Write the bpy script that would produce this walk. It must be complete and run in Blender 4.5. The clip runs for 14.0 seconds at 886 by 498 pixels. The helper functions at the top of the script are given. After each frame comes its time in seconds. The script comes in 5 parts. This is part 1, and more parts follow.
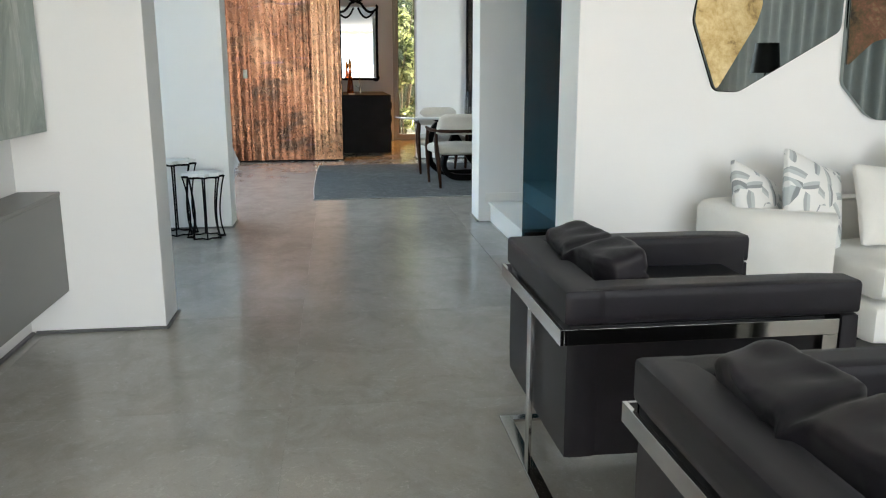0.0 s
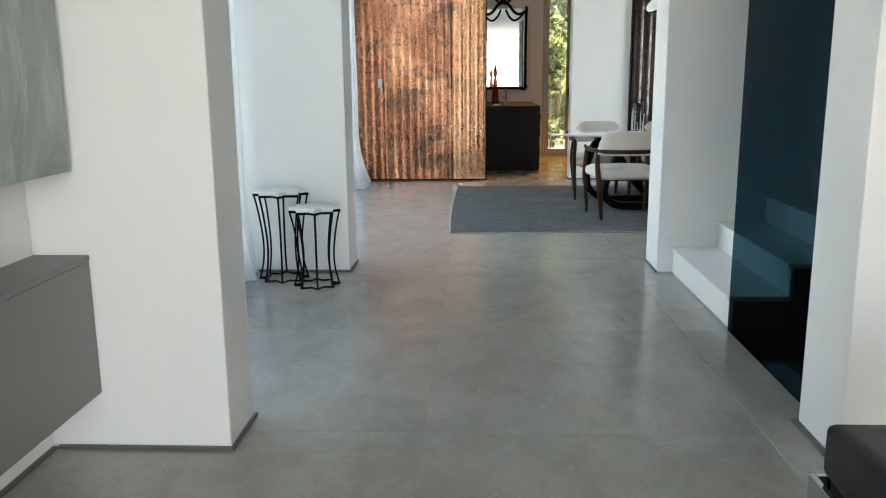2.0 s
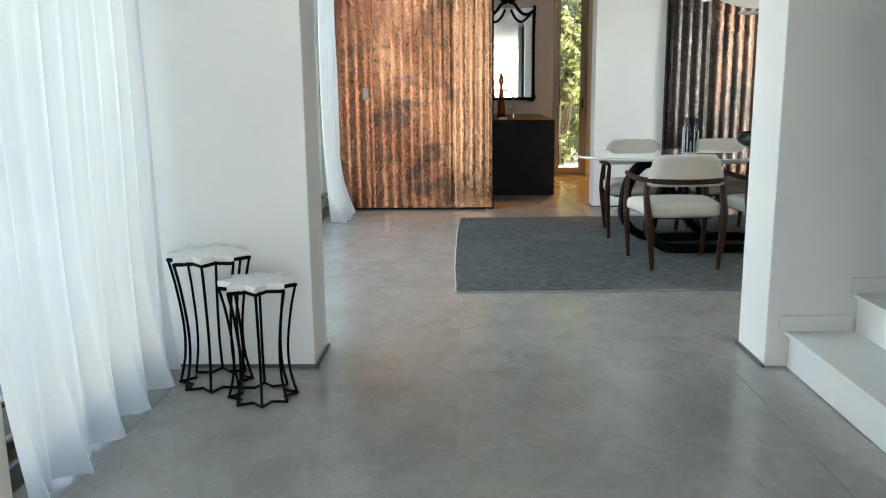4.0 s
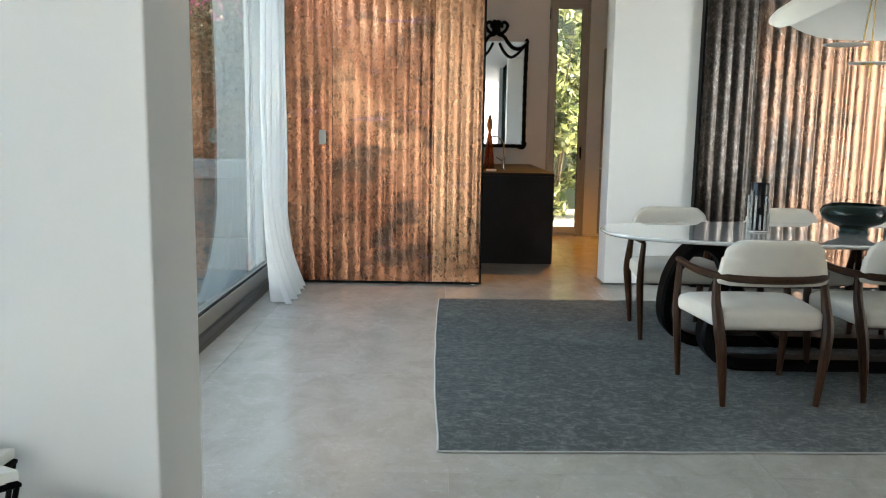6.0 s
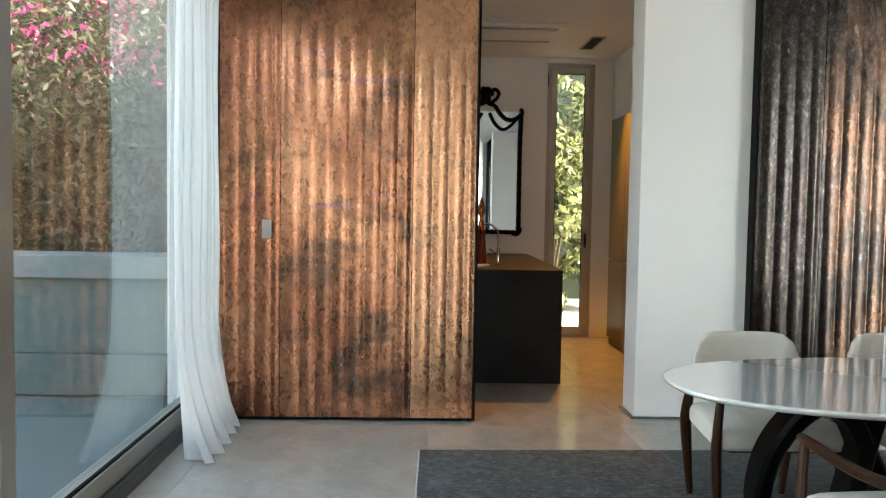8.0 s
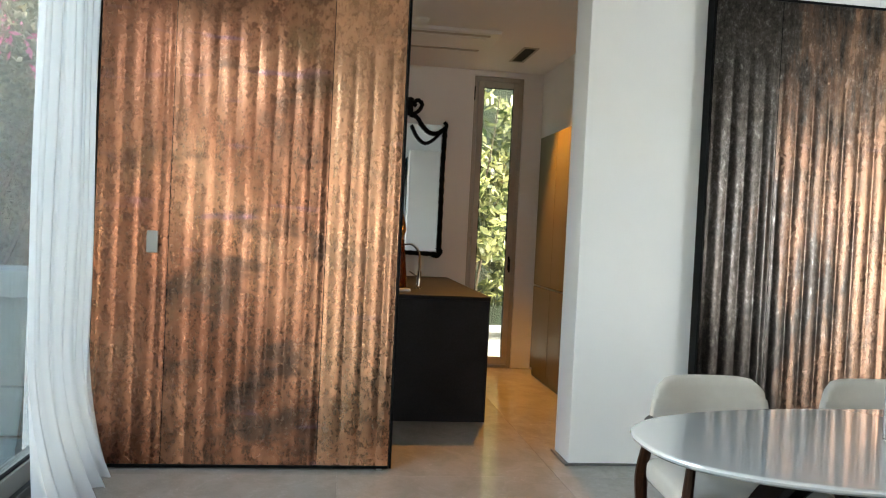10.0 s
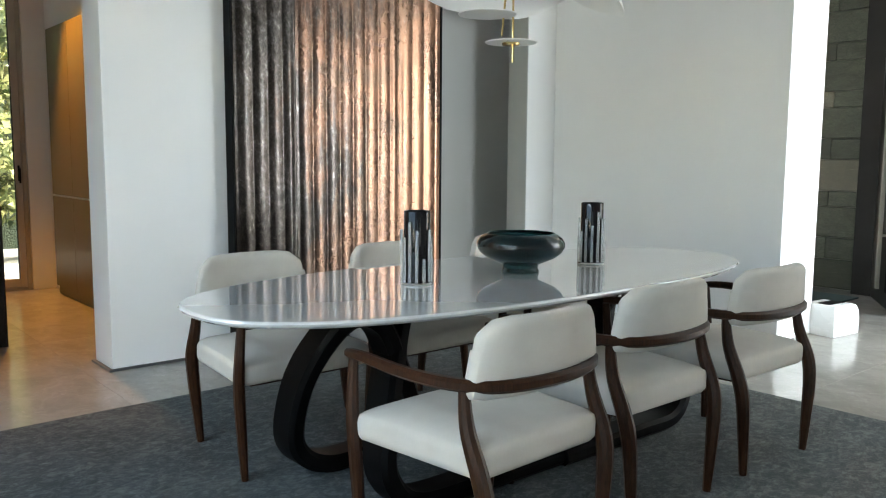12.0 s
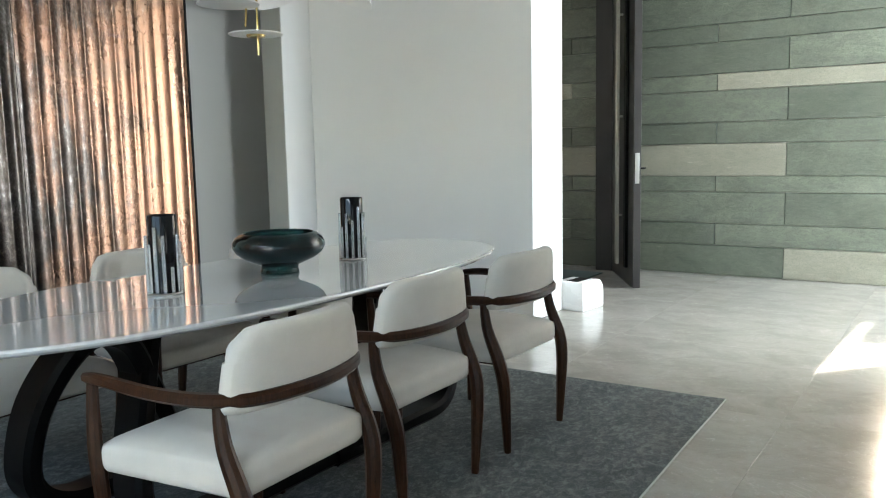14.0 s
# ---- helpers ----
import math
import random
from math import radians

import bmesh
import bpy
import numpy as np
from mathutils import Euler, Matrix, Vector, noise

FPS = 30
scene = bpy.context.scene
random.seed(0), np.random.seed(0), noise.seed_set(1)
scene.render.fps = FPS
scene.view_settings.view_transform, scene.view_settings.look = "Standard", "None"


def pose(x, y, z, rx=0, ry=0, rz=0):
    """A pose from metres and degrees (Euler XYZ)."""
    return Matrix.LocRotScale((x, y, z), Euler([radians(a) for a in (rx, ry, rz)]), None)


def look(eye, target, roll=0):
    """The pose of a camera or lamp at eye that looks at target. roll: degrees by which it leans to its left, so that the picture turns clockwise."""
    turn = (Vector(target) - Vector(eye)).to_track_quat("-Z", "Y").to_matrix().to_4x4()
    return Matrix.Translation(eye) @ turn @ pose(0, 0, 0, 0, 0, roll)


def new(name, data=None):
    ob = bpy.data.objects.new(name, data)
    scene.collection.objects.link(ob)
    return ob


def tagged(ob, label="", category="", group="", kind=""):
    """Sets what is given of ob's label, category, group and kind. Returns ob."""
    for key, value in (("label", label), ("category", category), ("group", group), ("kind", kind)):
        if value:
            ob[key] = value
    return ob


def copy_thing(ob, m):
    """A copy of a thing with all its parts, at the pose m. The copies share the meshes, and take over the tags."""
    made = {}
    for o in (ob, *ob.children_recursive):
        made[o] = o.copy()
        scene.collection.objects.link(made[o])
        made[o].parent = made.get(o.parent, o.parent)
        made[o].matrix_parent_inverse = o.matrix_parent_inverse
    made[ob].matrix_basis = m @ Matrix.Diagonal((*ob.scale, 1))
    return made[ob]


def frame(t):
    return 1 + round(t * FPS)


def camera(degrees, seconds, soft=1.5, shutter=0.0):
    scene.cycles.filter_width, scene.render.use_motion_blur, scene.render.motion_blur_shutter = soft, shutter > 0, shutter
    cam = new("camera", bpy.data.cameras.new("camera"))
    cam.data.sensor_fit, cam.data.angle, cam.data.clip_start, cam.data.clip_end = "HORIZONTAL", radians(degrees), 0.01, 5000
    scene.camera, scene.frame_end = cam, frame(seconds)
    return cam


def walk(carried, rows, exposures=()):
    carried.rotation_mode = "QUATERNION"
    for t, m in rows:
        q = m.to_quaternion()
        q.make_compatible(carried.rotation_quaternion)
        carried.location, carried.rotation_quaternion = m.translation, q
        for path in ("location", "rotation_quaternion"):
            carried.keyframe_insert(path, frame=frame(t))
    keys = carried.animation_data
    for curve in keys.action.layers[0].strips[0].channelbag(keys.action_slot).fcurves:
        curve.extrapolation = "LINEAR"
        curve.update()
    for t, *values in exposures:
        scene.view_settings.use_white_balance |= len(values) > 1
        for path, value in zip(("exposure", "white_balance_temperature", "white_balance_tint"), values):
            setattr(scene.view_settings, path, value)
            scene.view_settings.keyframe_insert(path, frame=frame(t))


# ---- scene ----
cam = camera(57.5, 14.0, soft=1.1)
PATH = [
    (0, (0.014, -0.659, 1.274), (0.265, 1.278, 0.844), -0.1),
    (0.5, (0.032, -0.402, 1.271), (0.136, 1.545, 0.826), 0.4),
    (1, (0.016, -0.054, 1.312), (0.042, 1.896, 0.869), -0.0),
    (1.5, (0.034, 0.349, 1.3), (0.02, 2.302, 0.868), -0.4),
    (2, (0.004, 0.775, 1.286), (-0.084, 2.73, 0.875), -0.5),
    (2.5, (-0.017, 1.198, 1.285), (-0.118, 3.157, 0.895), -0.8),
    (5, (-0.205, 3.474, 1.264), (-0.242, 5.436, 0.882), -0.2),
    (5.5, (-0.207, 3.941, 1.286), (-0.236, 5.913, 0.954), 0.5),
    (6, (-0.243, 4.381, 1.302), (-0.237, 6.36, 1.014), 0.9),
    (6.5, (-0.26, 4.796, 1.315), (-0.226, 6.779, 1.063), 0.6),
    (7, (-0.243, 5.225, 1.359), (-0.201, 7.214, 1.148), 0.8),
    (7.5, (-0.248, 5.653, 1.406), (-0.199, 7.647, 1.254), 0.9),
    (10, (-0.286, 6.658, 1.381), (-0.011, 8.639, 1.333), 2.8),
    (10.5, (-0.291, 6.661, 1.347), (0.174, 8.604, 1.257), 3.3),
    (11, (-0.34, 6.656, 1.311), (0.397, 8.511, 1.183), 1.7),
    (11.5, (-0.368, 6.631, 1.289), (0.662, 8.336, 1.108), 0.7),
    (12, (-0.305, 6.654, 1.236), (0.982, 8.169, 1.011), 0.4),
    (12.5, (-0.287, 6.633, 1.229), (1.172, 7.979, 0.987), -0.0),
    (13, (-0.256, 6.647, 1.226), (1.306, 7.873, 0.988), -0.5),
    (13.5, (-0.237, 6.658, 1.234), (1.38, 7.812, 0.996), -1.0),
    (14, (-0.214, 6.663, 1.242), (1.44, 7.76, 0.998), -1.2),
]
EXPOSURES = [(0, 3.5, 6950, 10), (2, 3.5, 7000, 10), (5, 3.5, 7250, 10), (10.5, 3.5, 7150, 10), (12, 3.5, 6850, 10), (14, 3.5, 6850, 10)]
walk(cam, [(t, look(eye, target, roll)) for t, eye, target, roll in PATH], EXPOSURES)

# ---- world, sun, large lights ----
world = bpy.data.worlds.new("sky")
scene.world = world
world.use_nodes = True
wn = world.node_tree
sky = wn.nodes.new("ShaderNodeTexSky")
sky.sky_type, sky.sun_disc = "NISHITA", False
SUN_EL, SUN_AZ = radians(36), radians(-2.6)
sky.sun_elevation, sky.sun_rotation = SUN_EL, radians(90) - SUN_AZ
sky.air_density, sky.dust_density, sky.ozone_density = 1.0, 6.0, 0.4
wn.links.new(sky.outputs[0], wn.nodes["Background"].inputs[0])
wn.nodes["Background"].inputs[1].default_value = 0.15


def lamp(name, kind, m, energy, color=(1, 1, 1), **values):
    data = bpy.data.lights.new(name, kind)
    data.energy, data.color = energy, color
    if kind == "SUN":
        data.angle = values["angle"]
    elif kind == "AREA":
        data.shape, data.size, data.size_y = "RECTANGLE", values["size"], values["size_y"]
    elif kind == "SPOT":
        data.spot_size, data.spot_blend, data.shadow_soft_size = values["cone"], 0.6, 0.04
    ob = new(name, data)
    ob.matrix_world = m
    return ob


sun_from = Vector((math.cos(SUN_EL) * math.cos(SUN_AZ), math.cos(SUN_EL) * math.sin(SUN_AZ), math.sin(SUN_EL)))
lamp("sun", "SUN", look(sun_from * 20, (0, 0, 0)), 2.0, (1.0, 0.95, 0.87), angle=radians(0.6))
# daylight in the glazed opening behind the camera
lamp("daylight_living", "AREA", look((1.6, -5.25, 1.55), (1.6, 0, 1.45)), 24, (0.75, 0.875, 1.0), size=5.2, size_y=2.5)
# area lamp for the hall's inferred daylight, set before its closed south wall
lamp("daylight_hall", "AREA", look((6.0, 4.05, 1.5), (6.0, 9, 1.4)), 42, (0.74, 0.87, 1.0), size=2.4, size_y=2.6)
# added strip lamp inside the terrace glazing's head, filling in its sky light
lamp("daylight_terrace", "AREA", look((-1.60, 8.4, 2.66), (-0.7, 8.4, 0.0)), 4.2, (0.70, 0.85, 1.0), size=2.8, size_y=0.34)
# recessed warm spot in the kitchen ceiling
lamp("kitchen_spot_light", "SPOT", look((1.30, 13.75, 2.93), (1.28, 12.9, 0)), 30, (1.0, 0.42, 0.05), cone=radians(84))
# added fill before the closed west wall, with no window behind it
lamp("daylight_kitchen", "AREA", look((-1.55, 13.1, 1.9), (0.5, 13.1, 1.7)), 0.2, (1.0, 0.93, 0.85), size=1.6, size_y=1.4)


# ---- materials ----
class Nodes:
    """A small node-tree writer."""

    def __init__(self, name):
        self.mat = bpy.data.materials.new(name)
        self.mat.use_nodes = True
        self.tree = self.mat.node_tree
        self.bsdf = self.tree.nodes["Principled BSDF"]
        self.coord = self.tree.nodes.new("ShaderNodeTexCoord").outputs["Object"]

    def link(self, a, b):
        self.tree.links.new(a, b)

    def node(self, kind, **values):
        n = self.tree.nodes.new(kind)
        for k, v in values.items():
            n.inputs[k.replace("_", " ")].default_value = v
        return n

    def noise(self, scale, detail=4, rough=0.55, stretch=(1, 1, 1), offset=(0, 0, 0), distort=0.0, vector=None):
        m = self.node("ShaderNodeMapping")
        m.inputs["Scale"].default_value = stretch
        m.inputs["Location"].default_value = offset
        self.link(vector or self.coord, m.inputs["Vector"])
        n = self.node("ShaderNodeTexNoise", Scale=scale, Detail=detail, Roughness=rough, Distortion=distort)
        self.link(m.outputs[0], n.inputs["Vector"])
        return n.outputs["Fac"]

    def ramp(self, fac, *stops):
        r = self.tree.nodes.new("ShaderNodeValToRGB")
        e = r.color_ramp.elements
        while len(e) < len(stops):
            e.new(0.5)
        for el, (pos, col) in zip(e, stops):
            el.position = pos
            el.color = (*col, 1) if isinstance(col, tuple) else (col, col, col, 1)
        self.link(fac, r.inputs[0])
        return r.outputs[0]

    def mix(self, fac, a, b, blend="MIX"):
        n = self.tree.nodes.new("ShaderNodeMix")
        n.data_type, n.blend_type = "RGBA", blend
        for sock, v in ((n.inputs[0], fac), (n.inputs[6], a), (n.inputs[7], b)):
            if isinstance(v, (int, float)):
                sock.default_value = v if sock == n.inputs[0] else (v, v, v, 1)
            elif isinstance(v, tuple):
                sock.default_value = (*v, 1)
            else:
                self.link(v, sock)
        return n.outputs[2]

    def math(self, op, a, b=0.0):
        n = self.tree.nodes.new("ShaderNodeMath")
        n.operation = op
        for sock, v in zip(n.inputs, (a, b)):
            if isinstance(v, (int, float)):
                sock.default_value = v
            else:
                self.link(v, sock)
        return n.outputs[0]

    def bump(self, height, strength=0.2, distance=0.01):
        b = self.node("ShaderNodeBump", Strength=strength, Distance=distance)
        self.link(height, b.inputs["Height"])
        self.link(b.outputs[0], self.bsdf.inputs["Normal"])

    def set(self, **values):
        names = {"color": "Base Color", "rough": "Roughness", "metal": "Metallic", "ior": "IOR", "trans": "Transmission Weight", "sheen": "Sheen Weight", "coat": "Coat Weight", "spec": "Specular IOR Level"}
        for k, v in values.items():
            sock = self.bsdf.inputs[names[k]]
            if isinstance(v, tuple):
                sock.default_value = (*v, 1)
            elif isinstance(v, (int, float)):
                sock.default_value = v
            else:
                self.link(v, sock)
        return self.mat


def varied(name, color, rough, amount=0.08, scale=3.0, fine=60.0, bump=0.1, distance=0.002, **more):
    """A plain surface with stains at one scale and grain at another."""
    n = Nodes(name)
    dark = tuple(c * (1 - amount) for c in color)
    light = tuple(min(1, c * (1 + amount)) for c in color)
    big, small = n.noise(scale, 5), n.noise(fine, 3)
    both = n.mix(0.35, big, small)
    n.bump(small, bump, distance)
    r = n.ramp(big, (0.3, max(0.01, rough * 0.94)), (0.7, min(1, rough * 1.06)))
    return n.set(color=n.ramp(both, (0.3, dark), (0.7, light)), rough=r, **more)


def floor_material():
    n = Nodes("floor_stone")
    info = n.tree.nodes.new("ShaderNodeObjectInfo")
    geo = n.tree.nodes.new("ShaderNodeNewGeometry")
    shift = n.tree.nodes.new("ShaderNodeVectorMath")
    shift.operation = "MULTIPLY_ADD"
    shift.inputs[1].default_value = (1, 1, 1)
    n.link(geo.outputs["Position"], shift.inputs[0])
    comb = n.tree.nodes.new("ShaderNodeCombineXYZ")
    n.link(n.math("MULTIPLY", info.outputs["Random"], 40.0), comb.inputs[0])
    n.link(comb.outputs[0], shift.inputs[2])
    v = shift.outputs[0]
    clouds = n.noise(0.9, 5, 0.55, (1, 1, 1), distort=0.4, vector=v)
    drift = n.noise(4.5, 7, 0.7, (1.0, 0.7, 1), distort=0.5, vector=v)
    turn = n.node("ShaderNodeMapping")
    turn.inputs["Rotation"].default_value = (0, 0, radians(52))
    n.link(v, turn.inputs["Vector"])
    vein = n.noise(3.0, 8, 0.72, (0.35, 3.0, 1), distort=0.5, vector=turn.outputs[0])
    grain = n.noise(140, 3, 0.6, vector=v)
    fleck = n.noise(34, 7, 0.8, (1, 0.8, 1), distort=0.8, vector=v)
    base = n.ramp(clouds, (0.2, (0.300, 0.282, 0.250)), (0.5, (0.330, 0.312, 0.280)), (0.8, (0.362, 0.343, 0.310)))
    base = n.mix(n.ramp(drift, (0.42, 0.0), (0.72, 0.38)), base, (0.46, 0.440, 0.402))
    base = n.mix(n.ramp(drift, (0.28, 0.40), (0.52, 0.0)), base, (0.235, 0.218, 0.190))
    base = n.mix(n.ramp(vein, (0.56, 0.0), (0.74, 0.24)), base, (0.50, 0.480, 0.440))
    base = n.mix(n.ramp(fleck, (0.59, 0.0), (0.68, 0.50)), base, (0.58, 0.560, 0.52))
    base = n.mix(n.ramp(fleck, (0.30, 0.42), (0.44, 0.0)), base, (0.20, 0.185, 0.16))
    base = n.mix(n.ramp(grain, (0.3, 0.16), (0.6, 0.0)), base, (0.22, 0.205, 0.18))
    hair = n.noise(2.4, 9, 0.62, (1, 0.8, 1), (4, 1, 0), distort=0.9, vector=turn.outputs[0])
    thin = n.math("ABSOLUTE", n.math("SUBTRACT", hair, 0.5))
    base = n.mix(n.math("MULTIPLY", n.ramp(thin, (0.0, 0.24), (0.008, 0.0)), n.ramp(drift, (0.40, 0.0), (0.60, 1.0))), base, (0.60, 0.58, 0.54))
    n.bump(fleck, 0.02, 0.002)
    rough = n.ramp(n.mix(0.5, drift, fleck), (0.3, 0.12), (0.7, 0.22))
    return n.set(color=base, rough=rough, spec=0.5)


def copper_material(name, tarnish, burnt=None, tone_share=0.0, tone=(0.70, 0.46, 0.28), dull=0.0):
    """Weathered corrugated copper; tarnish is how much black patina lies on it, burnt the stretch over which it fades."""
    n = Nodes(name)
    geo = n.tree.nodes.new("ShaderNodeNewGeometry").outputs["Position"]
    broad = n.noise(1.5, 5, 0.58, (1, 1, 0.8), distort=0.3, vector=geo)
    smudge = n.noise(2.6, 4, 0.55, (1.0, 1, 1.6), (3, 1, 4), distort=0.25, vector=geo)
    streak = n.noise(7, 6, 0.7, (1.6, 1, 0.22), vector=geo)
    mottle = n.noise(17, 6, 0.75, (1, 1, 0.7), distort=0.2, vector=geo)
    speck = n.noise(52, 4, 0.75, (1, 1, 0.6), vector=geo)
    fine = n.noise(170, 3, 0.6, (1, 1, 0.35), vector=geo)
    col = n.ramp(broad, (0.28, (0.21, 0.082, 0.046)), (0.44, (0.34, 0.146, 0.084)), (0.56, (0.46, 0.215, 0.122)), (0.72, (0.54, 0.300, 0.172)))
    col = n.mix(n.ramp(mottle, (0.36, 0.44), (0.56, 0.0)), col, (0.17, 0.074, 0.043))
    col = n.mix(n.ramp(speck, (0.32, 0.32), (0.50, 0.0)), col, (0.13, 0.06, 0.038))
    col = n.mix(n.ramp(streak, (0.34, 0.36), (0.52, 0.0)), col, (0.17, 0.078, 0.05))
    col = n.mix(n.ramp(smudge, (0.52, 0.0), (0.64, 0.86)), col, (0.115, 0.07, 0.05))
    violet = n.noise(3.0, 2, 0.45, (0.9, 1, 4.6), (7, 3, 1), distort=0.1, vector=geo)
    col = n.mix(n.ramp(violet, (0.66, 0.0), (0.76, 0.50)), col, (0.19, 0.115, 0.17))
    green = n.noise(3.4, 4, 0.55, (1, 1, 0.8), (2, 9, 5), distort=0.2, vector=geo)
    col = n.mix(n.ramp(green, (0.62, 0.0), (0.74, 0.55)), col, (0.17, 0.125, 0.065))
    col = n.mix(n.ramp(speck, (0.64, 0.0), (0.74, 0.45)), col, (0.74, 0.55, 0.36))
    # brown-green patina; its height gradient also paints the upper sheets' dimmer reflection
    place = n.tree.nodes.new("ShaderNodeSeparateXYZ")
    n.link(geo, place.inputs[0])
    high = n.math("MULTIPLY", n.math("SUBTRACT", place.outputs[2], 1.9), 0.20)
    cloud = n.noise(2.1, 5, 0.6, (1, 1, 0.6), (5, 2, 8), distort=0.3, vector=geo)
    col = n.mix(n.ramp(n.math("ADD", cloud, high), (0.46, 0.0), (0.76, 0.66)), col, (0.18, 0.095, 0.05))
    col = n.mix(tone_share, col, tone)
    amount = n.math("ADD", n.mix(0.45, broad, streak), tarnish)
    if burnt:
        xyz = n.tree.nodes.new("ShaderNodeSeparateXYZ")
        n.link(geo, xyz.inputs[0])
        fade = n.math("DIVIDE", n.math("SUBTRACT", burnt[1], xyz.outputs[0]), burnt[1] - burnt[0])
        amount = n.math("ADD", amount, n.ramp(fade, (0.0, 0.10), (0.30, 0.16), (0.52, 0.21), (0.66, 0.31), (1.0, 0.42)))
    dark = n.ramp(amount, (0.62, 0.0), (0.84, 0.95))
    black = n.ramp(n.mix(0.5, mottle, speck), (0.38, (0.010, 0.010, 0.010)), (0.54, (0.048, 0.046, 0.043)), (0.68, (0.19, 0.180, 0.166)))
    col = n.mix(dark, col, black)
    n.bump(n.mix(0.4, n.mix(0.5, mottle, speck), fine), 0.22, 0.004)
    rough = n.mix(dark, n.ramp(n.mix(0.5, mottle, speck), (0.36, 0.20 + dull), (0.66, 0.38 + dull)), 0.20 + dull * 0.5)
    metal = n.math("SUBTRACT", 1.0, n.math("MULTIPLY", dark, 0.04))
    return n.set(color=col, rough=rough, metal=metal)


def wood_material(name, a, b):
    n = Nodes(name)
    g = n.noise(9, 6, 0.6, (6, 6, 0.7), distort=1.5)
    f = n.noise(90, 3, 0.6, (4, 4, 0.4))
    n.bump(f, 0.12, 0.001)
    return n.set(color=n.ramp(n.mix(0.3, g, f), (0.3, a), (0.7, b)), rough=n.ramp(g, (0.3, 0.30), (0.7, 0.44)), spec=0.18)


def fabric_material(name, a, b, sheen=0.3, weave=420.0, blotch=6.0, rough=0.9, bump=0.25, spec=0.4):
    n = Nodes(name)
    w, c = n.noise(weave, 2, 0.6), n.noise(blotch, 5, 0.6)
    n.bump(w, bump, 0.0015)
    return n.set(color=n.ramp(n.mix(0.35, c, w), (0.3, a), (0.7, b)), rough=rough, sheen=sheen, spec=spec)


def rug_material():
    n = Nodes("rug_wool")
    wear = n.noise(1.7, 8, 0.72, (0.8, 1, 1), distort=1.0)
    line = n.noise(16, 8, 0.8, (1.0, 1.15, 1), distort=0.8)
    tuft = n.noise(30, 7, 0.85, (0.85, 1.2, 1), distort=0.5)
    pile = n.noise(240, 3, 0.7)
    base = n.ramp(wear, (0.36, (0.012, 0.0145, 0.014)), (0.5, (0.030, 0.0345, 0.0335)), (0.64, (0.070, 0.079, 0.076)))
    base = n.mix(n.ramp(tuft, (0.40, 0.80), (0.52, 0.0)), base, (0.018, 0.030, 0.032))
    base = n.mix(n.ramp(tuft, (0.50, 0.0), (0.62, 0.50)), base, (0.180, 0.222, 0.213))
    base = n.mix(n.ramp(line, (0.51, 0.0), (0.64, 0.58)), base, (0.165, 0.180, 0.172))
    base = n.mix(n.ramp(pile, (0.3, 0.5), (0.55, 0.0)), base, (0.035, 0.043, 0.048))
    n.bump(n.mix(0.5, pile, tuft), 0.6, 0.006)
    return n.set(color=base, rough=0.95, sheen=0.05)


def glass_material(name, color=(1, 1, 1), rough=0.0):
    n = Nodes(name)
    return n.set(color=color, rough=rough, trans=1.0, ior=1.45)


def pane_material(name, tint=(0.915, 0.955, 0.945), gloss=1.0):
    """Thin flat glazing: clear, with a gloss that grows toward grazing angles."""
    n = Nodes(name)
    t = n.tree.nodes
    clear, shine, both, lw = t.new("ShaderNodeBsdfTransparent"), t.new("ShaderNodeBsdfGlossy"), t.new("ShaderNodeMixShader"), t.new("ShaderNodeLayerWeight")
    lw.inputs[0].default_value = 0.5
    clear.inputs[0].default_value = (*tint, 1)
    shine.inputs["Roughness"].default_value = 0.0
    gain = n.math("ADD", n.math("MULTIPLY", n.math("POWER", lw.outputs["Facing"], 5.0), 0.95 * gloss), 0.04 * gloss)
    n.link(gain, both.inputs[0])
    n.link(clear.outputs[0], both.inputs[1])
    n.link(shine.outputs[0], both.inputs[2])
    n.link(both.outputs[0], t["Material Output"].inputs[0])
    return n.mat


def sheer_material():
    n = Nodes("sheer_voile")
    t = n.tree.nodes
    weave = n.noise(500, 2, 0.6, (1, 1, 0.5))
    d, tr, cl = t.new("ShaderNodeBsdfDiffuse"), t.new("ShaderNodeBsdfTranslucent"), t.new("ShaderNodeBsdfTransparent")
    col = n.ramp(weave, (0.3, (0.80, 0.82, 0.82)), (0.7, (0.90, 0.91, 0.91)))
    n.link(col, d.inputs[0])
    n.link(col, tr.inputs[0])
    m1, m2 = t.new("ShaderNodeMixShader"), t.new("ShaderNodeMixShader")
    m1.inputs[0].default_value, m2.inputs[0].default_value = 0.5, 0.16
    n.link(d.outputs[0], m1.inputs[1])
    n.link(tr.outputs[0], m1.inputs[2])
    n.link(m1.outputs[0], m2.inputs[1])
    n.link(cl.outputs[0], m2.inputs[2])
    n.link(m2.outputs[0], t["Material Output"].inputs[0])
    return n.mat


def leaf_material(name, a, b):
    n = Nodes(name)
    geo = n.tree.nodes.new("ShaderNodeNewGeometry")
    t = n.tree.nodes
    col = n.ramp(geo.outputs["Random Per Island"], (0.0, a), (0.5, tuple(p * 0.85 + q * 0.15 for p, q in zip(a, b))), (1.0, b))
    tr, m = t.new("ShaderNodeBsdfTranslucent"), t.new("ShaderNodeMixShader")
    m.inputs[0].default_value = 0.4
    n.link(col, tr.inputs[0])
    n.set(color=col, rough=0.38)
    n.link(n.bsdf.outputs[0], m.inputs[1])
    n.link(tr.outputs[0], m.inputs[2])
    n.link(m.outputs[0], t["Material Output"].inputs[0])
    return n.mat


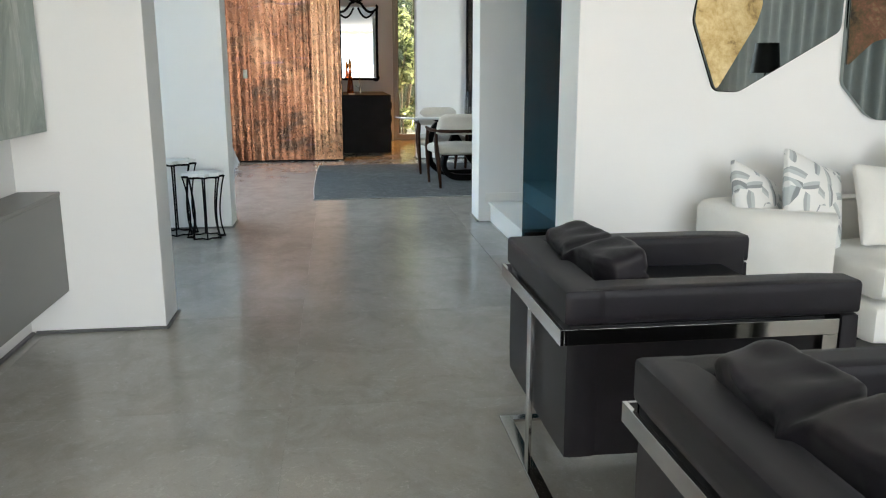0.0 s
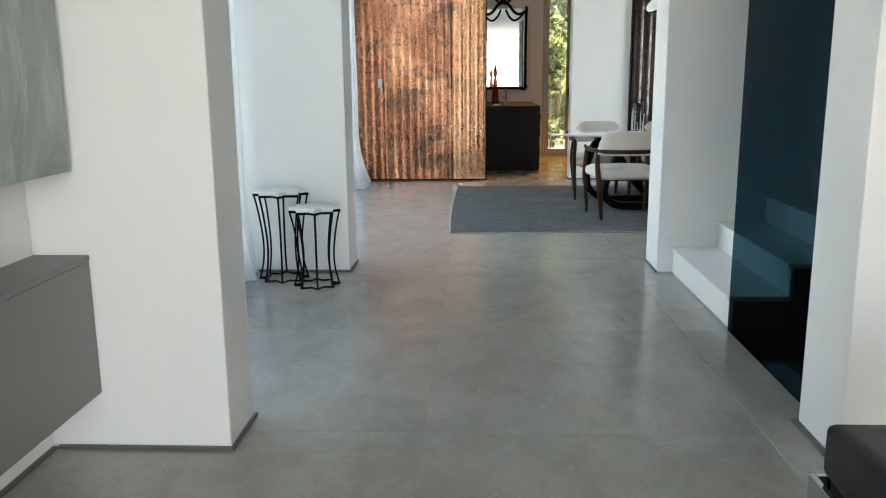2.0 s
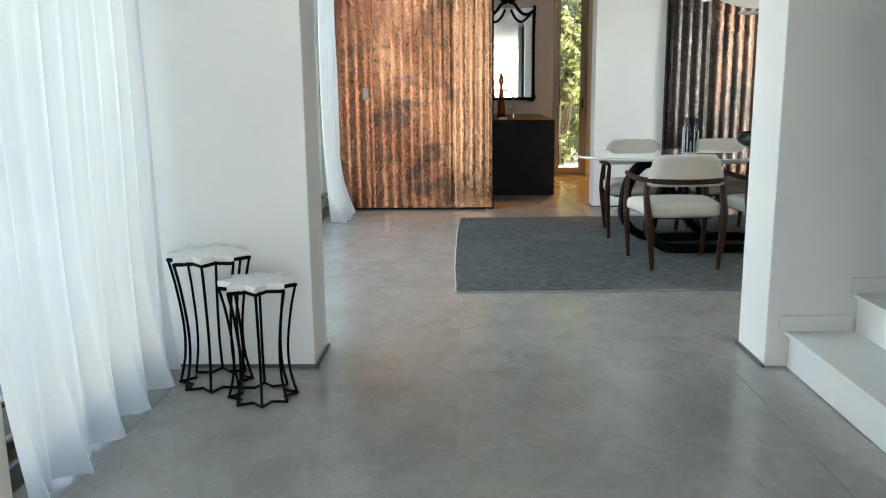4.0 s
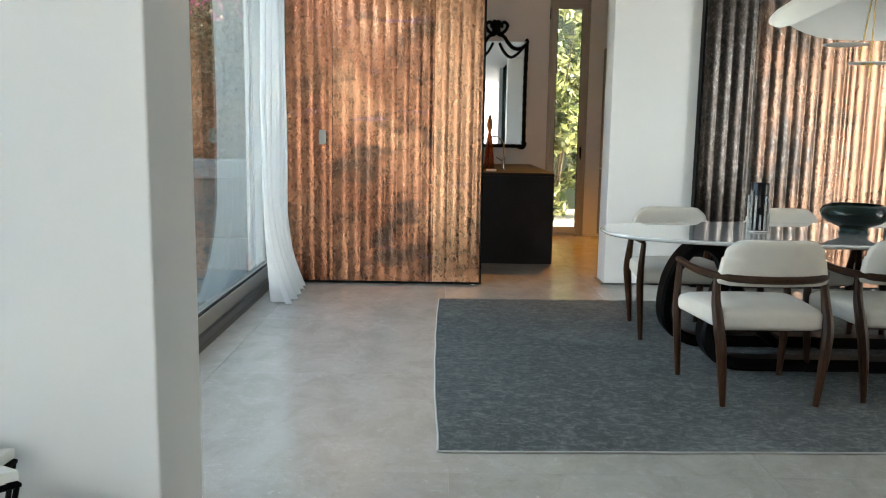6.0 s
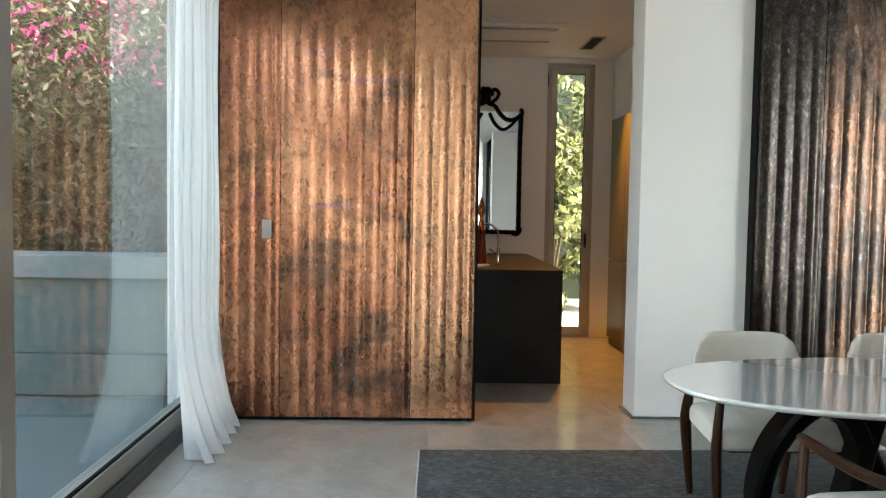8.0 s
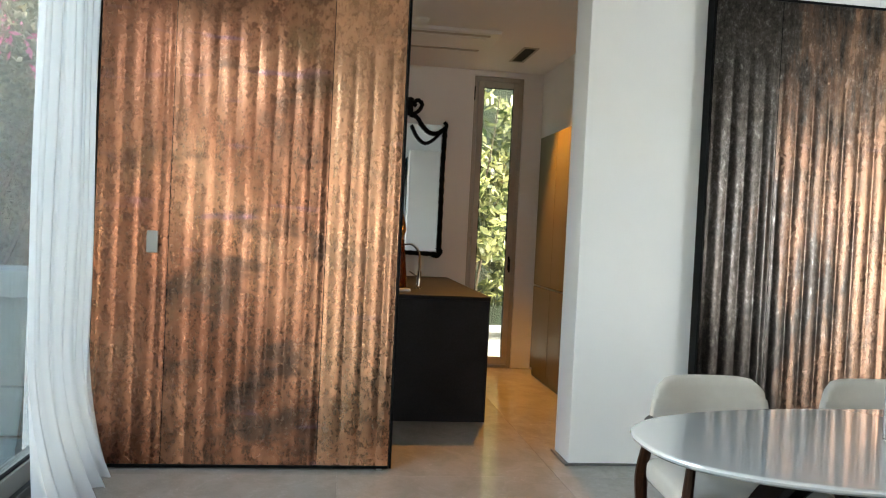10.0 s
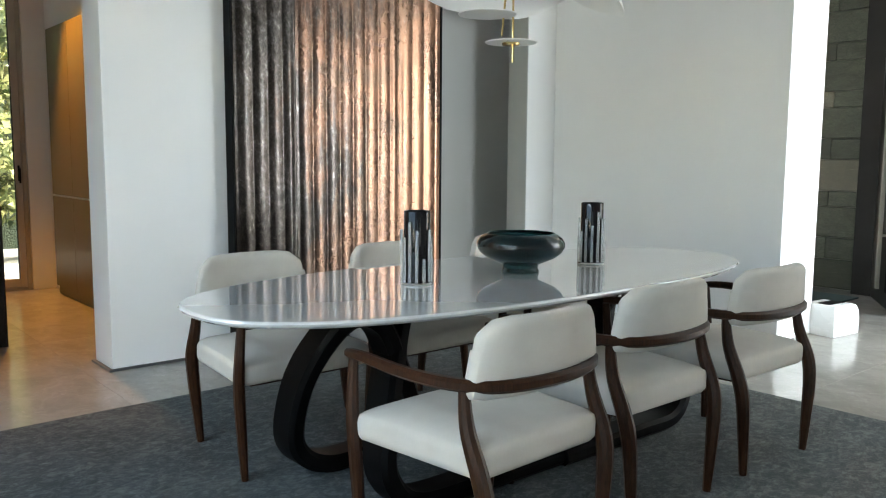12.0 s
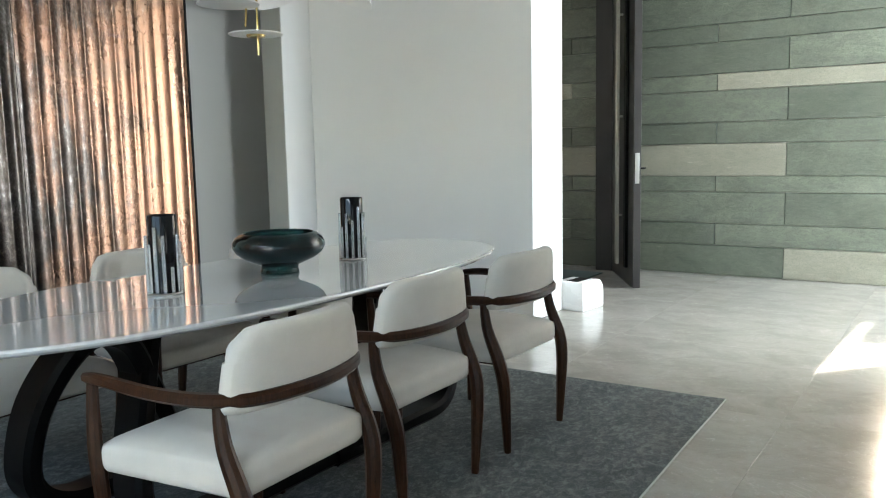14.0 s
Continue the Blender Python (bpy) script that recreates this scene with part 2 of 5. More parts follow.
def stone_material(name, a, b):
    n = Nodes(name)
    info = n.tree.nodes.new("ShaderNodeObjectInfo")
    geo = n.tree.nodes.new("ShaderNodeNewGeometry").outputs["Position"]
    c, v, f = n.noise(2.5, 6, 0.65, (1, 1, 2), distort=1.0, vector=geo), n.noise(14, 6, 0.7, (1, 0.6, 2), distort=2.0, vector=geo), n.noise(120, 3, 0.6, vector=geo)
    col = n.ramp(n.mix(0.5, c, v), (0.38, a), (0.62, b))
    col = n.mix(n.math("MULTIPLY", info.outputs["Random"], 0.75), col, tuple(x * 0.72 for x in a))
    col = n.mix(n.ramp(v, (0.68, 0.0), (0.76, 0.35)), col, tuple(min(1, x * 1.7) for x in b))
    col = n.mix(n.ramp(f, (0.34, 0.55), (0.52, 0.0)), col, tuple(x * 0.55 for x in a))
    scratch = n.noise(9, 5, 0.7, (1, 0.5, 9), distort=0.6, vector=geo)
    col = n.mix(n.ramp(scratch, (0.62, 0.0), (0.70, 0.35)), col, tuple(min(1, x * 1.5) for x in b))
    n.bump(n.mix(0.5, v, f), 0.4, 0.004)
    return n.set(color=col, rough=n.ramp(c, (0.3, 0.42), (0.7, 0.58)))


def painting_material():
    n = Nodes("painted_canvas")
    a, s, b = n.noise(1.4, 6, 0.65, (1, 1, 0.6), distort=1.4), n.noise(5, 6, 0.7, (1, 1.5, 0.35), distort=1.0), n.noise(260, 2)
    col = n.ramp(a, (0.36, (0.21, 0.25, 0.225)), (0.5, (0.35, 0.40, 0.365)), (0.64, (0.45, 0.48, 0.43)))
    col = n.mix(n.ramp(s, (0.54, 0.0), (0.66, 0.6)), col, (0.60, 0.63, 0.60))
    col = n.mix(n.ramp(s, (0.25, 0.5), (0.40, 0.0)), col, (0.20, 0.235, 0.215))
    n.bump(n.mix(0.5, s, b), 0.25, 0.003)
    return n.set(color=col, rough=0.6)


def art_material(name, stops):
    n = Nodes(name)
    a, s = n.noise(4.5, 6, 0.7, (1, 1, 1), distort=1.2), n.noise(38, 4, 0.7)
    col = n.ramp(n.mix(0.3, a, s), *stops)
    n.bump(s, 0.3, 0.003)
    return n, col, a


def print_material():
    """White cotton printed with scattered grey leaves, each half dark and half pale."""
    n = Nodes("leaf_print_cotton")
    cell = n.tree.nodes.new("ShaderNodeTexVoronoi")
    cell.inputs["Scale"].default_value = 9.5
    n.link(n.coord, cell.inputs["Vector"])
    away = n.tree.nodes.new("ShaderNodeVectorMath")
    away.operation = "SUBTRACT"
    n.link(n.coord, away.inputs[0])
    n.link(cell.outputs["Position"], away.inputs[1])
    tint = n.tree.nodes.new("ShaderNodeSeparateColor")
    n.link(cell.outputs["Color"], tint.inputs[0])
    turn = n.tree.nodes.new("ShaderNodeVectorRotate")
    turn.rotation_type = "Y_AXIS"
    n.link(away.outputs[0], turn.inputs["Vector"])
    n.link(n.math("MULTIPLY", tint.outputs[0], 6.28), turn.inputs["Angle"])
    xyz = n.tree.nodes.new("ShaderNodeSeparateXYZ")
    n.link(turn.outputs[0], xyz.inputs[0])
    along, across = n.math("DIVIDE", xyz.outputs[0], 0.085), n.math("DIVIDE", xyz.outputs[2], 0.020)
    reach = n.math("ADD", n.math("MULTIPLY", along, along), n.math("MULTIPLY", across, across))
    mask = n.ramp(reach, (0.75, 0.85), (0.95, 0.0))
    half = n.ramp(n.math("ADD", n.math("MULTIPLY", across, 0.5), 0.5), (0.46, (0.13, 0.15, 0.16)), (0.54, (0.40, 0.44, 0.44)))
    leaf = n.mix(n.math("MULTIPLY", tint.outputs[1], 0.6), half, (0.50, 0.53, 0.52))
    n.bump(n.noise(400, 2), 0.2, 0.001)
    return n.set(color=n.mix(mask, (0.78, 0.77, 0.74), leaf), rough=0.85, sheen=0.2)


M = {
    "wall": varied("white_plaster", (0.80, 0.795, 0.78), 0.62, 0.02, 1.5, 220, 0.06, 0.0015),
    "ceiling": varied("ceiling_paint", (0.80, 0.79, 0.77), 0.7, 0.02, 1.5, 200, 0.05, 0.0015),
    # corridor plaster; the shade of the recess is put into its grey
    "greywall": varied("shaded_grey_plaster", (0.44, 0.437, 0.405), 0.65, 0.03, 1.5, 220, 0.06, 0.0015),
    "floor": floor_material(),
    "grout": varied("grout", (0.36, 0.34, 0.305), 0.8, 0.1, 6, 120),
    "trim": varied("dark_skirting", (0.10, 0.10, 0.10), 0.45, 0.15, 6, 90),
    "alu": varied("anodised_aluminium", (0.33, 0.322, 0.288), 0.42, 0.06, 5, 300, 0.05, 0.0005, metal=0.35),
    "aludark": varied("dark_aluminium", (0.075, 0.075, 0.072), 0.4, 0.1, 5, 300, 0.05, 0.0005, metal=0.4),
    "beigealu": varied("greige_aluminium", (0.40, 0.37, 0.32), 0.45, 0.06, 5, 300, 0.05, 0.0005, metal=0.2),
    "pane": pane_material("window_glass", (0.915, 0.955, 0.945), 1.35),
    "tinted": pane_material("tinted_glass", (0.20, 0.325, 0.372), 0.08),
    "sheer": sheer_material(),
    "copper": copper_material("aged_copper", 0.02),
    # left sheet: redder, and darkened in colour to keep the highlight off it
    "copper_red": copper_material("reddened_dimmed_copper", 0.05, None, 0.55, (0.20, 0.074, 0.040)),
    # right sheet: cleaner, and lightened in colour to carry the door's highlight
    "copper_warm": copper_material("clean_highlit_copper", -0.06, None, 0.42, (0.74, 0.41, 0.235)),
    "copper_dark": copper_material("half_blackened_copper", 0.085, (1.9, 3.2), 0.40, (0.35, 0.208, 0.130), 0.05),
    "blackmetal": varied("black_metal", (0.003, 0.003, 0.003), 0.45, 0.3, 8, 200, 0.08, 0.0005, spec=0.07),
    "island": varied("charcoal_stone", (0.016, 0.0168, 0.019), 0.6, 0.5, 3, 70, 0.3, 0.003, spec=0.12),
    "bronze": varied("bronze_lacquer", (0.15, 0.118, 0.062), 0.42, 0.08, 3, 200, 0.04, 0.0005, metal=0.2),
    "chrome": varied("chrome", (0.56, 0.55, 0.53), 0.09, 0.04, 6, 200, 0.02, 0.0003, metal=1.0),
    "brass": varied("brass", (0.72, 0.52, 0.22), 0.22, 0.08, 6, 200, 0.04, 0.0003, metal=1.0),
    "mirror": varied("mirror_silver", (0.82, 0.83, 0.83), 0.01, 0.01, 2, 100, 0.0, 0.0003, metal=1.0),
    "smoky": varied("smoked_mirror", (0.24, 0.27, 0.265), 0.01, 0.02, 2, 100, 0.0, 0.0003, metal=1.0),
    "marble": None,
    "walnut": wood_material("dark_walnut", (0.009, 0.0035, 0.0018), (0.050, 0.0185, 0.0075)),
    "cream": fabric_material("cream_linen", (0.46, 0.430, 0.382), (0.56, 0.527, 0.472), 0.10),
    "sofa": fabric_material("ivory_boucle", (0.68, 0.66, 0.61), (0.78, 0.76, 0.71), 0.3, 260),
    "velvet": fabric_material("charcoal_velvet", (0.0026, 0.0021, 0.0027), (0.0165, 0.0130, 0.0168), 0.06, 500, 3.5, 0.5, 0.25, 0.24),
    "blackleather": varied("black_lacquer", (0.010, 0.010, 0.011), 0.35, 0.3, 4, 200, 0.08, 0.0005, spec=0.25),
    "printed": print_material(),
    "greycloth": fabric_material("grey_curtain", (0.40, 0.41, 0.40), (0.50, 0.51, 0.50)),
    "rug": rug_material(),
    "binding": fabric_material("pale_binding", (0.30, 0.30, 0.28), (0.40, 0.39, 0.365)),
    "whitepaint": varied("white_lacquer", (0.80, 0.80, 0.78), 0.28, 0.02, 3, 200, 0.03, 0.0005),
    "lampshade": varied("matt_white_metal", (0.80, 0.79, 0.76), 0.5, 0.02, 3, 200, 0.04, 0.0005),
    "plastic": varied("white_plastic", (0.78, 0.78, 0.76), 0.4, 0.02, 5, 200),
    "console": varied("grey_lacquer", (0.20, 0.198, 0.19), 0.45, 0.05, 3, 200, 0.05, 0.0006),
    "canvas": painting_material(),
    "smokeglass": varied("smoke_glass", (0.004, 0.004, 0.005), 0.04, 0.2, 4, 90, 0.02, 0.0005, spec=0.3),
    "tealglass": glass_material("teal_glass", (0.018, 0.085, 0.096)),
    "rodglass": glass_material("rod_glass", (0.90, 0.92, 0.92), 0.03),
    "amber": glass_material("amber_glass", (0.55, 0.16, 0.02)),
    "stonegreen": stone_material("green_slate", (0.080, 0.094, 0.068), (0.185, 0.200, 0.150)),
    "stonelight": stone_material("beige_slate", (0.23, 0.222, 0.170), (0.38, 0.365, 0.285)),
    "doorblack": varied("dark_bronze_door", (0.030, 0.027, 0.025), 0.35, 0.15, 4, 200, 0.05, 0.0006, metal=0.3),
    "steel": varied("brushed_steel", (0.55, 0.55, 0.53), 0.3, 0.06, 6, 250, 0.05, 0.0004, metal=1.0),
    "concrete": varied("terrace_concrete", (0.062, 0.098, 0.098), 0.75, 0.15, 2, 60, 0.2, 0.003),
    "coping": varied("grey_coping", (0.115, 0.155, 0.16), 0.7, 0.1, 2, 60, 0.2, 0.003),
    "render": varied("white_render", (0.50, 0.50, 0.485), 0.8, 0.04, 2, 120, 0.15, 0.002),
    "paving": varied("garden_paving", (0.30, 0.295, 0.275), 0.8, 0.1, 2, 90, 0.15, 0.002),
    "soil": varied("dry_ground", (0.30, 0.27, 0.22), 0.9, 0.2, 1, 40, 0.3, 0.01),
    # sunlit and shaded blades are put into the two ends of this colour
    "leaf": leaf_material("sun_shade_green_leaves", (0.014, 0.036, 0.005), (0.60, 0.62, 0.30)),
    "leafgrey": leaf_material("olive_leaves", (0.07, 0.075, 0.045), (0.20, 0.195, 0.125)),
    "hedge": varied("hedge_green", (0.015, 0.032, 0.014), 0.8, 0.5, 5, 40, 0.6, 0.05),
    "petal": leaf_material("pink_bracts", (0.50, 0.06, 0.22), (0.75, 0.22, 0.42)),
    "bark": varied("bark", (0.10, 0.075, 0.05), 0.9, 0.3, 12, 90, 0.5, 0.01),
    "blackvoid": varied("matt_black", (0.004, 0.004, 0.004), 0.9, 0.2, 3, 120),
}
M["rodglass"].node_tree.nodes["Principled BSDF"].inputs["Transmission Weight"].default_value = 0.82
marble = Nodes("white_lacquered_glass")
M["marble"] = marble.set(color=marble.ramp(marble.noise(2.0, 5), (0.3, (0.62, 0.63, 0.63)), (0.7, (0.66, 0.67, 0.67))), rough=0.02, spec=0.9, coat=1.0)
marble.bsdf.inputs["Coat IOR"].default_value = 1.8
marble.bsdf.inputs["Coat Roughness"].default_value = 0.005
gn, gcol, gfac = art_material("gold_leaf", ((0.34, (0.09, 0.055, 0.022)), (0.46, (0.42, 0.30, 0.13)), (0.64, (0.62, 0.50, 0.28))))
M["gold"] = gn.set(color=gcol, rough=gn.ramp(gfac, (0.3, 0.28), (0.7, 0.45)), metal=0.85)
cn, ccol, cfac = art_material("oxidised_art_sheet", ((0.36, (0.025, 0.017, 0.010)), (0.46, (0.10, 0.065, 0.03)), (0.54, (0.17, 0.075, 0.045)), (0.66, (0.26, 0.20, 0.10))))
M["artmetal"] = cn.set(color=ccol, rough=0.45, metal=0.4)


# ---- mesh helpers ----
def finish(ob, smooth=True, angle=35):
    me = ob.data
    if smooth:
        me.polygons.foreach_set("use_smooth", [True] * len(me.polygons))
        flat = me.attributes.get("flat_sides")
        if flat:
            # large sides stay flat, only the narrow bevels turn
            me.attributes.remove(flat)
            normals = [Vector() for _ in me.vertices]
            for p in me.polygons:
                for i in p.vertices:
                    normals[i] += p.normal * p.area
            me.normals_split_custom_set_from_vertices([v.normalized() for v in normals])
        else:
            me.set_sharp_from_angle(angle=radians(angle))
    return ob


def part(name, bm, material, parent=None, label="", smooth=True, angle=35):
    me = bpy.data.meshes.new(name)
    bmesh.ops.recalc_face_normals(bm, faces=bm.faces)
    bm.to_mesh(me)
    bm.free()
    me.materials.append(M[material])
    ob = finish(new(name, me), smooth, angle)
    ob.parent = parent
    if label:
        tagged(ob, label)
    return ob


def thing(name, at, label, category, group="", turn=0.0, kind=""):
    ob = new(name)
    ob.empty_display_size = 0.1
    ob.matrix_world = pose(*at, 0, 0, turn)
    return tagged(ob, label, category, group, kind)


def box(a, b, bevel=0.0, segments=2):
    bm = bmesh.new()
    bmesh.ops.create_cube(bm, size=1, matrix=Matrix.Translation([(p + q) / 2 for p, q in zip(a, b)]) @ Matrix.Diagonal([abs(q - p) for p, q in zip(a, b)] + [1]))
    if bevel:
        bmesh.ops.bevel(bm, geom=bm.edges[:], offset=bevel, segments=segments, profile=0.5, affect="EDGES")
        layer = bm.faces.layers.int.new("flat_sides")
        for f in bm.faces:
            f[layer] = 1
    return bm


def boxes(*pairs, bevel=0.0):
    bm = bmesh.new()
    for a, b in pairs:
        me = bpy.data.meshes.new("tmp")
        one = box(a, b, bevel)
        one.to_mesh(me)
        one.free()
        bm.from_mesh(me)
        bpy.data.meshes.remove(me)
    return bm


def rbox(half, r, n=6, deform=None):
    """A soft box: a divided cube whose edges are rounded by r, then bent by deform."""
    bm = bmesh.new()
    bmesh.ops.create_cube(bm, size=2)
    bmesh.ops.subdivide_edges(bm, edges=bm.edges[:], cuts=n, use_grid_fill=True)
    h = Vector(half)
    for v in bm.verts:
        p = Vector([c * s for c, s in zip(v.co, h)])
        inner = Vector([max(-s + r, min(s - r, c)) for c, s in zip(p, h)])
        d = p - inner
        q = inner + d.normalized() * r if d.length > 1e-9 else p
        v.co = deform(q) if deform else q
    return bm


def lathe(profile, n=24, cap=False):
    bm = bmesh.new()
    rings = []
    for r, z in profile:
        if r < 1e-6:
            rings.append([bm.verts.new((0, 0, z))])
        else:
            rings.append([bm.verts.new((r * math.cos(2 * math.pi * i / n), r * math.sin(2 * math.pi * i / n), z)) for i in range(n)])
    for a, b in zip(rings, rings[1:]):
        for i in range(n):
            j = (i + 1) % n
            if len(a) == 1 and len(b) == 1:
                continue
            if len(a) == 1:
                bm.faces.new((a[0], b[i], b[j]))
            elif len(b) == 1:
                bm.faces.new((a[i], a[j], b[0]))
            else:
                bm.faces.new((a[i], a[j], b[j], b[i]))
    return bm


def spline(points, steps=8, closed=False):
    pts = [Vector(p) for p in points]
    n, out = len(pts), []
    for i in range(n if closed else n - 1):
        p = [pts[(i + k) % n] if closed else pts[max(0, min(n - 1, i + k))] for k in (-1, 0, 1, 2)]
        for s in range(steps):
            t = s / steps
            out.append(0.5 * (2 * p[1] + (p[2] - p[0]) * t + (2 * p[0] - 5 * p[1] + 4 * p[2] - p[3]) * t * t + (3 * p[1] - p[0] - 3 * p[2] + p[3]) * t ** 3))
    if not closed:
        out.append(pts[-1])
    return out


def sweep(path, profile, side=(0, 1, 0), closed=False, scale=None):
    """profile: (across, over) pairs; across runs along side, over along side x tangent."""
    bm = bmesh.new()
    n, rings = len(path), []
    for i, p in enumerate(path):
        a, b = (path[i - 1], path[(i + 1) % n]) if closed else (path[max(0, i - 1)], path[min(n - 1, i + 1)])
        t = (b - a).normalized()
        s = Vector(side)
        s = (s - t * s.dot(t)).normalized()
        o = t.cross(s)
        k = scale(i / max(1, n - 1)) if scale else 1.0
        rings.append([bm.verts.new(p + s * u * k + o * w * k) for u, w in profile])
    m = len(profile)
    for i in range(n if closed else n - 1):
        a, b = rings[i], rings[(i + 1) % n]
        for j in range(m):
            bm.faces.new((a[j], a[(j + 1) % m], b[(j + 1) % m], b[j]))
    if not closed:
        bm.faces.new(rings[0])
        bm.faces.new(rings[-1][::-1])
    return bm


def ring_profile(r, n=8, flat=1.0):
    return [(r * math.cos(2 * math.pi * i / n), r * flat * math.sin(2 * math.pi * i / n)) for i in range(n)]


def bar_profile(w, h, c=0.006):
    return [(-w + c, -h), (w - c, -h), (w, -h + c), (w, h - c), (w - c, h), (-w + c, h), (-w, h - c), (-w, -h + c)]


def prism(points, lift, axis=2, bevel=0.0):
    """A plate: the outline points, thickened by lift along the axis."""
    bm = bmesh.new()
    f = bm.faces.new([bm.verts.new(p) for p in points])
    up = Vector((0, 0, 0))
    up[axis] = lift
    made = bmesh.ops.extrude_face_region(bm, geom=[f])["geom"]
    bmesh.ops.translate(bm, verts=[v for v in made if isinstance(v, bmesh.types.BMVert)], vec=up)
    if bevel:
        bmesh.ops.bevel(bm, geom=bm.edges[:], offset=bevel, segments=2, profile=0.5, affect="EDGES")
    return bm


def structure(name, a, b, material, label, bevel=0.004):
    return tagged(part(name, box(a, b, bevel), material), label, name.split("_")[0], kind="structure")


# ---- large structure ----
TOP, KTOP = 2.95, 3.0
WEST = -1.52
structure("wall_west_living", (-1.92, -5.5, 0), (WEST, 3.412, TOP), "wall", "white plastered wall carrying a painting and a floating console")
structure("pillar_living", (-1.92, 3.415, 0), (-0.876, 3.705, TOP), "wall", "white plastered pier between living room and hall", 0.006)
structure("pillar_dining", (-1.92, 6.14, 0), (-0.878, 6.462, TOP), "wall", "white plastered pier between hall and dining room", 0.006)
structure("wall_living_north", (1.215, 3.35, 0), (6.3, 3.695, TOP), "wall", "white plastered wall behind the ivory sofa", 0.006)
structure("wall_stair_north", (1.205, 6.14, 0), (4.45, 6.503, TOP), "wall", "white plastered wall between staircase and dining room", 0.006)
structure("wall_stair_east", (4.45, 3.68, -1.4), (4.65, 6.49, 3.6), "wall", "white plastered wall closing the staircase")
structure("wall_kitchen_south", (-1.92, 11.34, 0), (-0.95, 11.64, TOP), "wall", "white plastered wall behind the copper door")
structure("wall_partition", (1.188, 11.34, 0), (3.05, 11.64, TOP), "wall", "white plastered partition between kitchen and dining room", 0.006)
structure("wall_partition_header", (3.05, 11.342, 2.388), (4.574, 11.60, TOP), "wall", "white plastered lintel over the corridor opening")
structure("wall_partition_east", (4.580, 11.34, 0), (5.31, 11.56, TOP), "wall", "white plastered wall beside the corridor opening")
structure("wall_hall_west", (4.904, 9.285, 0), (5.395, 11.338, TOP), "wall", "white plastered wall between dining room and entrance hall", 0.006)
# added thin sheet; its grey darkens the reveal of the corridor opening
structure("wall_opening_lining", (4.572, 11.343, 0), (4.5795, 11.558, 2.386), "greywall", "thin grey sheet darkening the reveal of the corridor opening", 0.001)
structure("wall_corridor_north", (3.0, 11.92, 0), (5.6, 12.05, 2.6), "greywall", "corridor wall with its shade in the grey plaster colour")
structure("wall_corridor_west", (2.9, 11.641, 0), (3.0, 12.05, 2.6), "greywall", "corridor side wall in shaded grey plaster")
structure("wall_corridor_east", (5.3, 11.601, 0), (5.4, 11.92, 2.6), "greywall", "corridor side wall in shaded grey plaster")
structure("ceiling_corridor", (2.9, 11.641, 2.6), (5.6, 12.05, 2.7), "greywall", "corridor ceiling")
structure("wall_kitchen_west", (-1.92, 11.64, 0), (-1.6, 14.9, KTOP), "wall", "white plastered kitchen wall")
structure("wall_kitchen_east", (1.78, 11.64, 0), (1.95, 14.9, KTOP), "wall", "white plastered kitchen wall behind tall cabinets")
structure("wall_kitchen_north", (-1.6, 14.70, 0), (1.072, 14.9, KTOP), "wall", "white plastered kitchen wall carrying a black mirror")
structure("wall_kitchen_north_end", (1.582, 14.70, 0), (1.78, 14.9, KTOP), "wall", "white plastered strip beside the garden door")
structure("wall_kitchen_north_header", (1.072, 14.70, 2.947), (1.582, 14.9, KTOP), "wall", "white plastered strip above the garden door")
structure("ceiling", (-1.92, -5.5, TOP), (7.9, 11.64, TOP + 0.25), "ceiling", "white painted ceiling")
structure("ceiling_kitchen", (-1.92, 11.64, KTOP), (1.95, 14.9, KTOP + 0.2), "ceiling", "white painted kitchen ceiling")
structure("wall_living_east", (6.3, -5.5, 0), (6.5, 3.675, TOP), "wall", "white plastered living room wall")
structure("wall_living_south", (4.35, -5.5, 0), (6.3, -5.3, TOP), "wall", "white plastered living room wall beside the glazing")
structure("wall_living_south_west", (WEST, -5.5, 0), (-1.1, -5.3, TOP), "wall", "white plastered living room wall beside the glazing")
structure("wall_hall_south", (4.65, 3.85, 0), (7.55, 3.98, TOP), "wall", "white plastered wall of the entrance hall")
structure("wall_hall_west_south", (4.651, 3.98, 0), (4.75, 6.49, TOP), "wall", "white plastered wall of the entrance hall")
structure("wall_stone_backing_north", (7.625, 7.21, 0), (7.85, 13.5, TOP), "grout", "backing wall behind slate cladding")
structure("wall_stone_backing_sill", (7.60, 5.8, 0), (7.85, 7.21, 1.22), "wall", "wall below the hall window")
# unseen block added to notch the sun patch on the hall floor
structure("wall_stone_backing_step", (7.60, 6.2, 1.22), (7.85, 7.125, 1.68), "wall", "unseen block notching the sun patch of the hall window")
structure("wall_stone_backing_south", (7.60, 3.85, 0), (7.85, 5.8, TOP), "wall", "white plastered wall of the entrance hall")
structure("ceiling_porch", (5.3, 11.64, TOP), (7.9, 13.5, TOP + 0.2), "ceiling", "porch soffit")
structure("wall_porch_west", (5.42, 11.71, 0), (5.45, 13.5, TOP), "wall", "white rendered porch wall")
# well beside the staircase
structure("wall_well_east", (3.2, 3.68, -1.4), (3.3, 4.86, 0.3), "blackvoid", "black side of the stair well")
structure("floor_well", (1.30, 3.68, -1.5), (3.3, 4.86, -1.4), "blackvoid", "black bottom of the stair well")

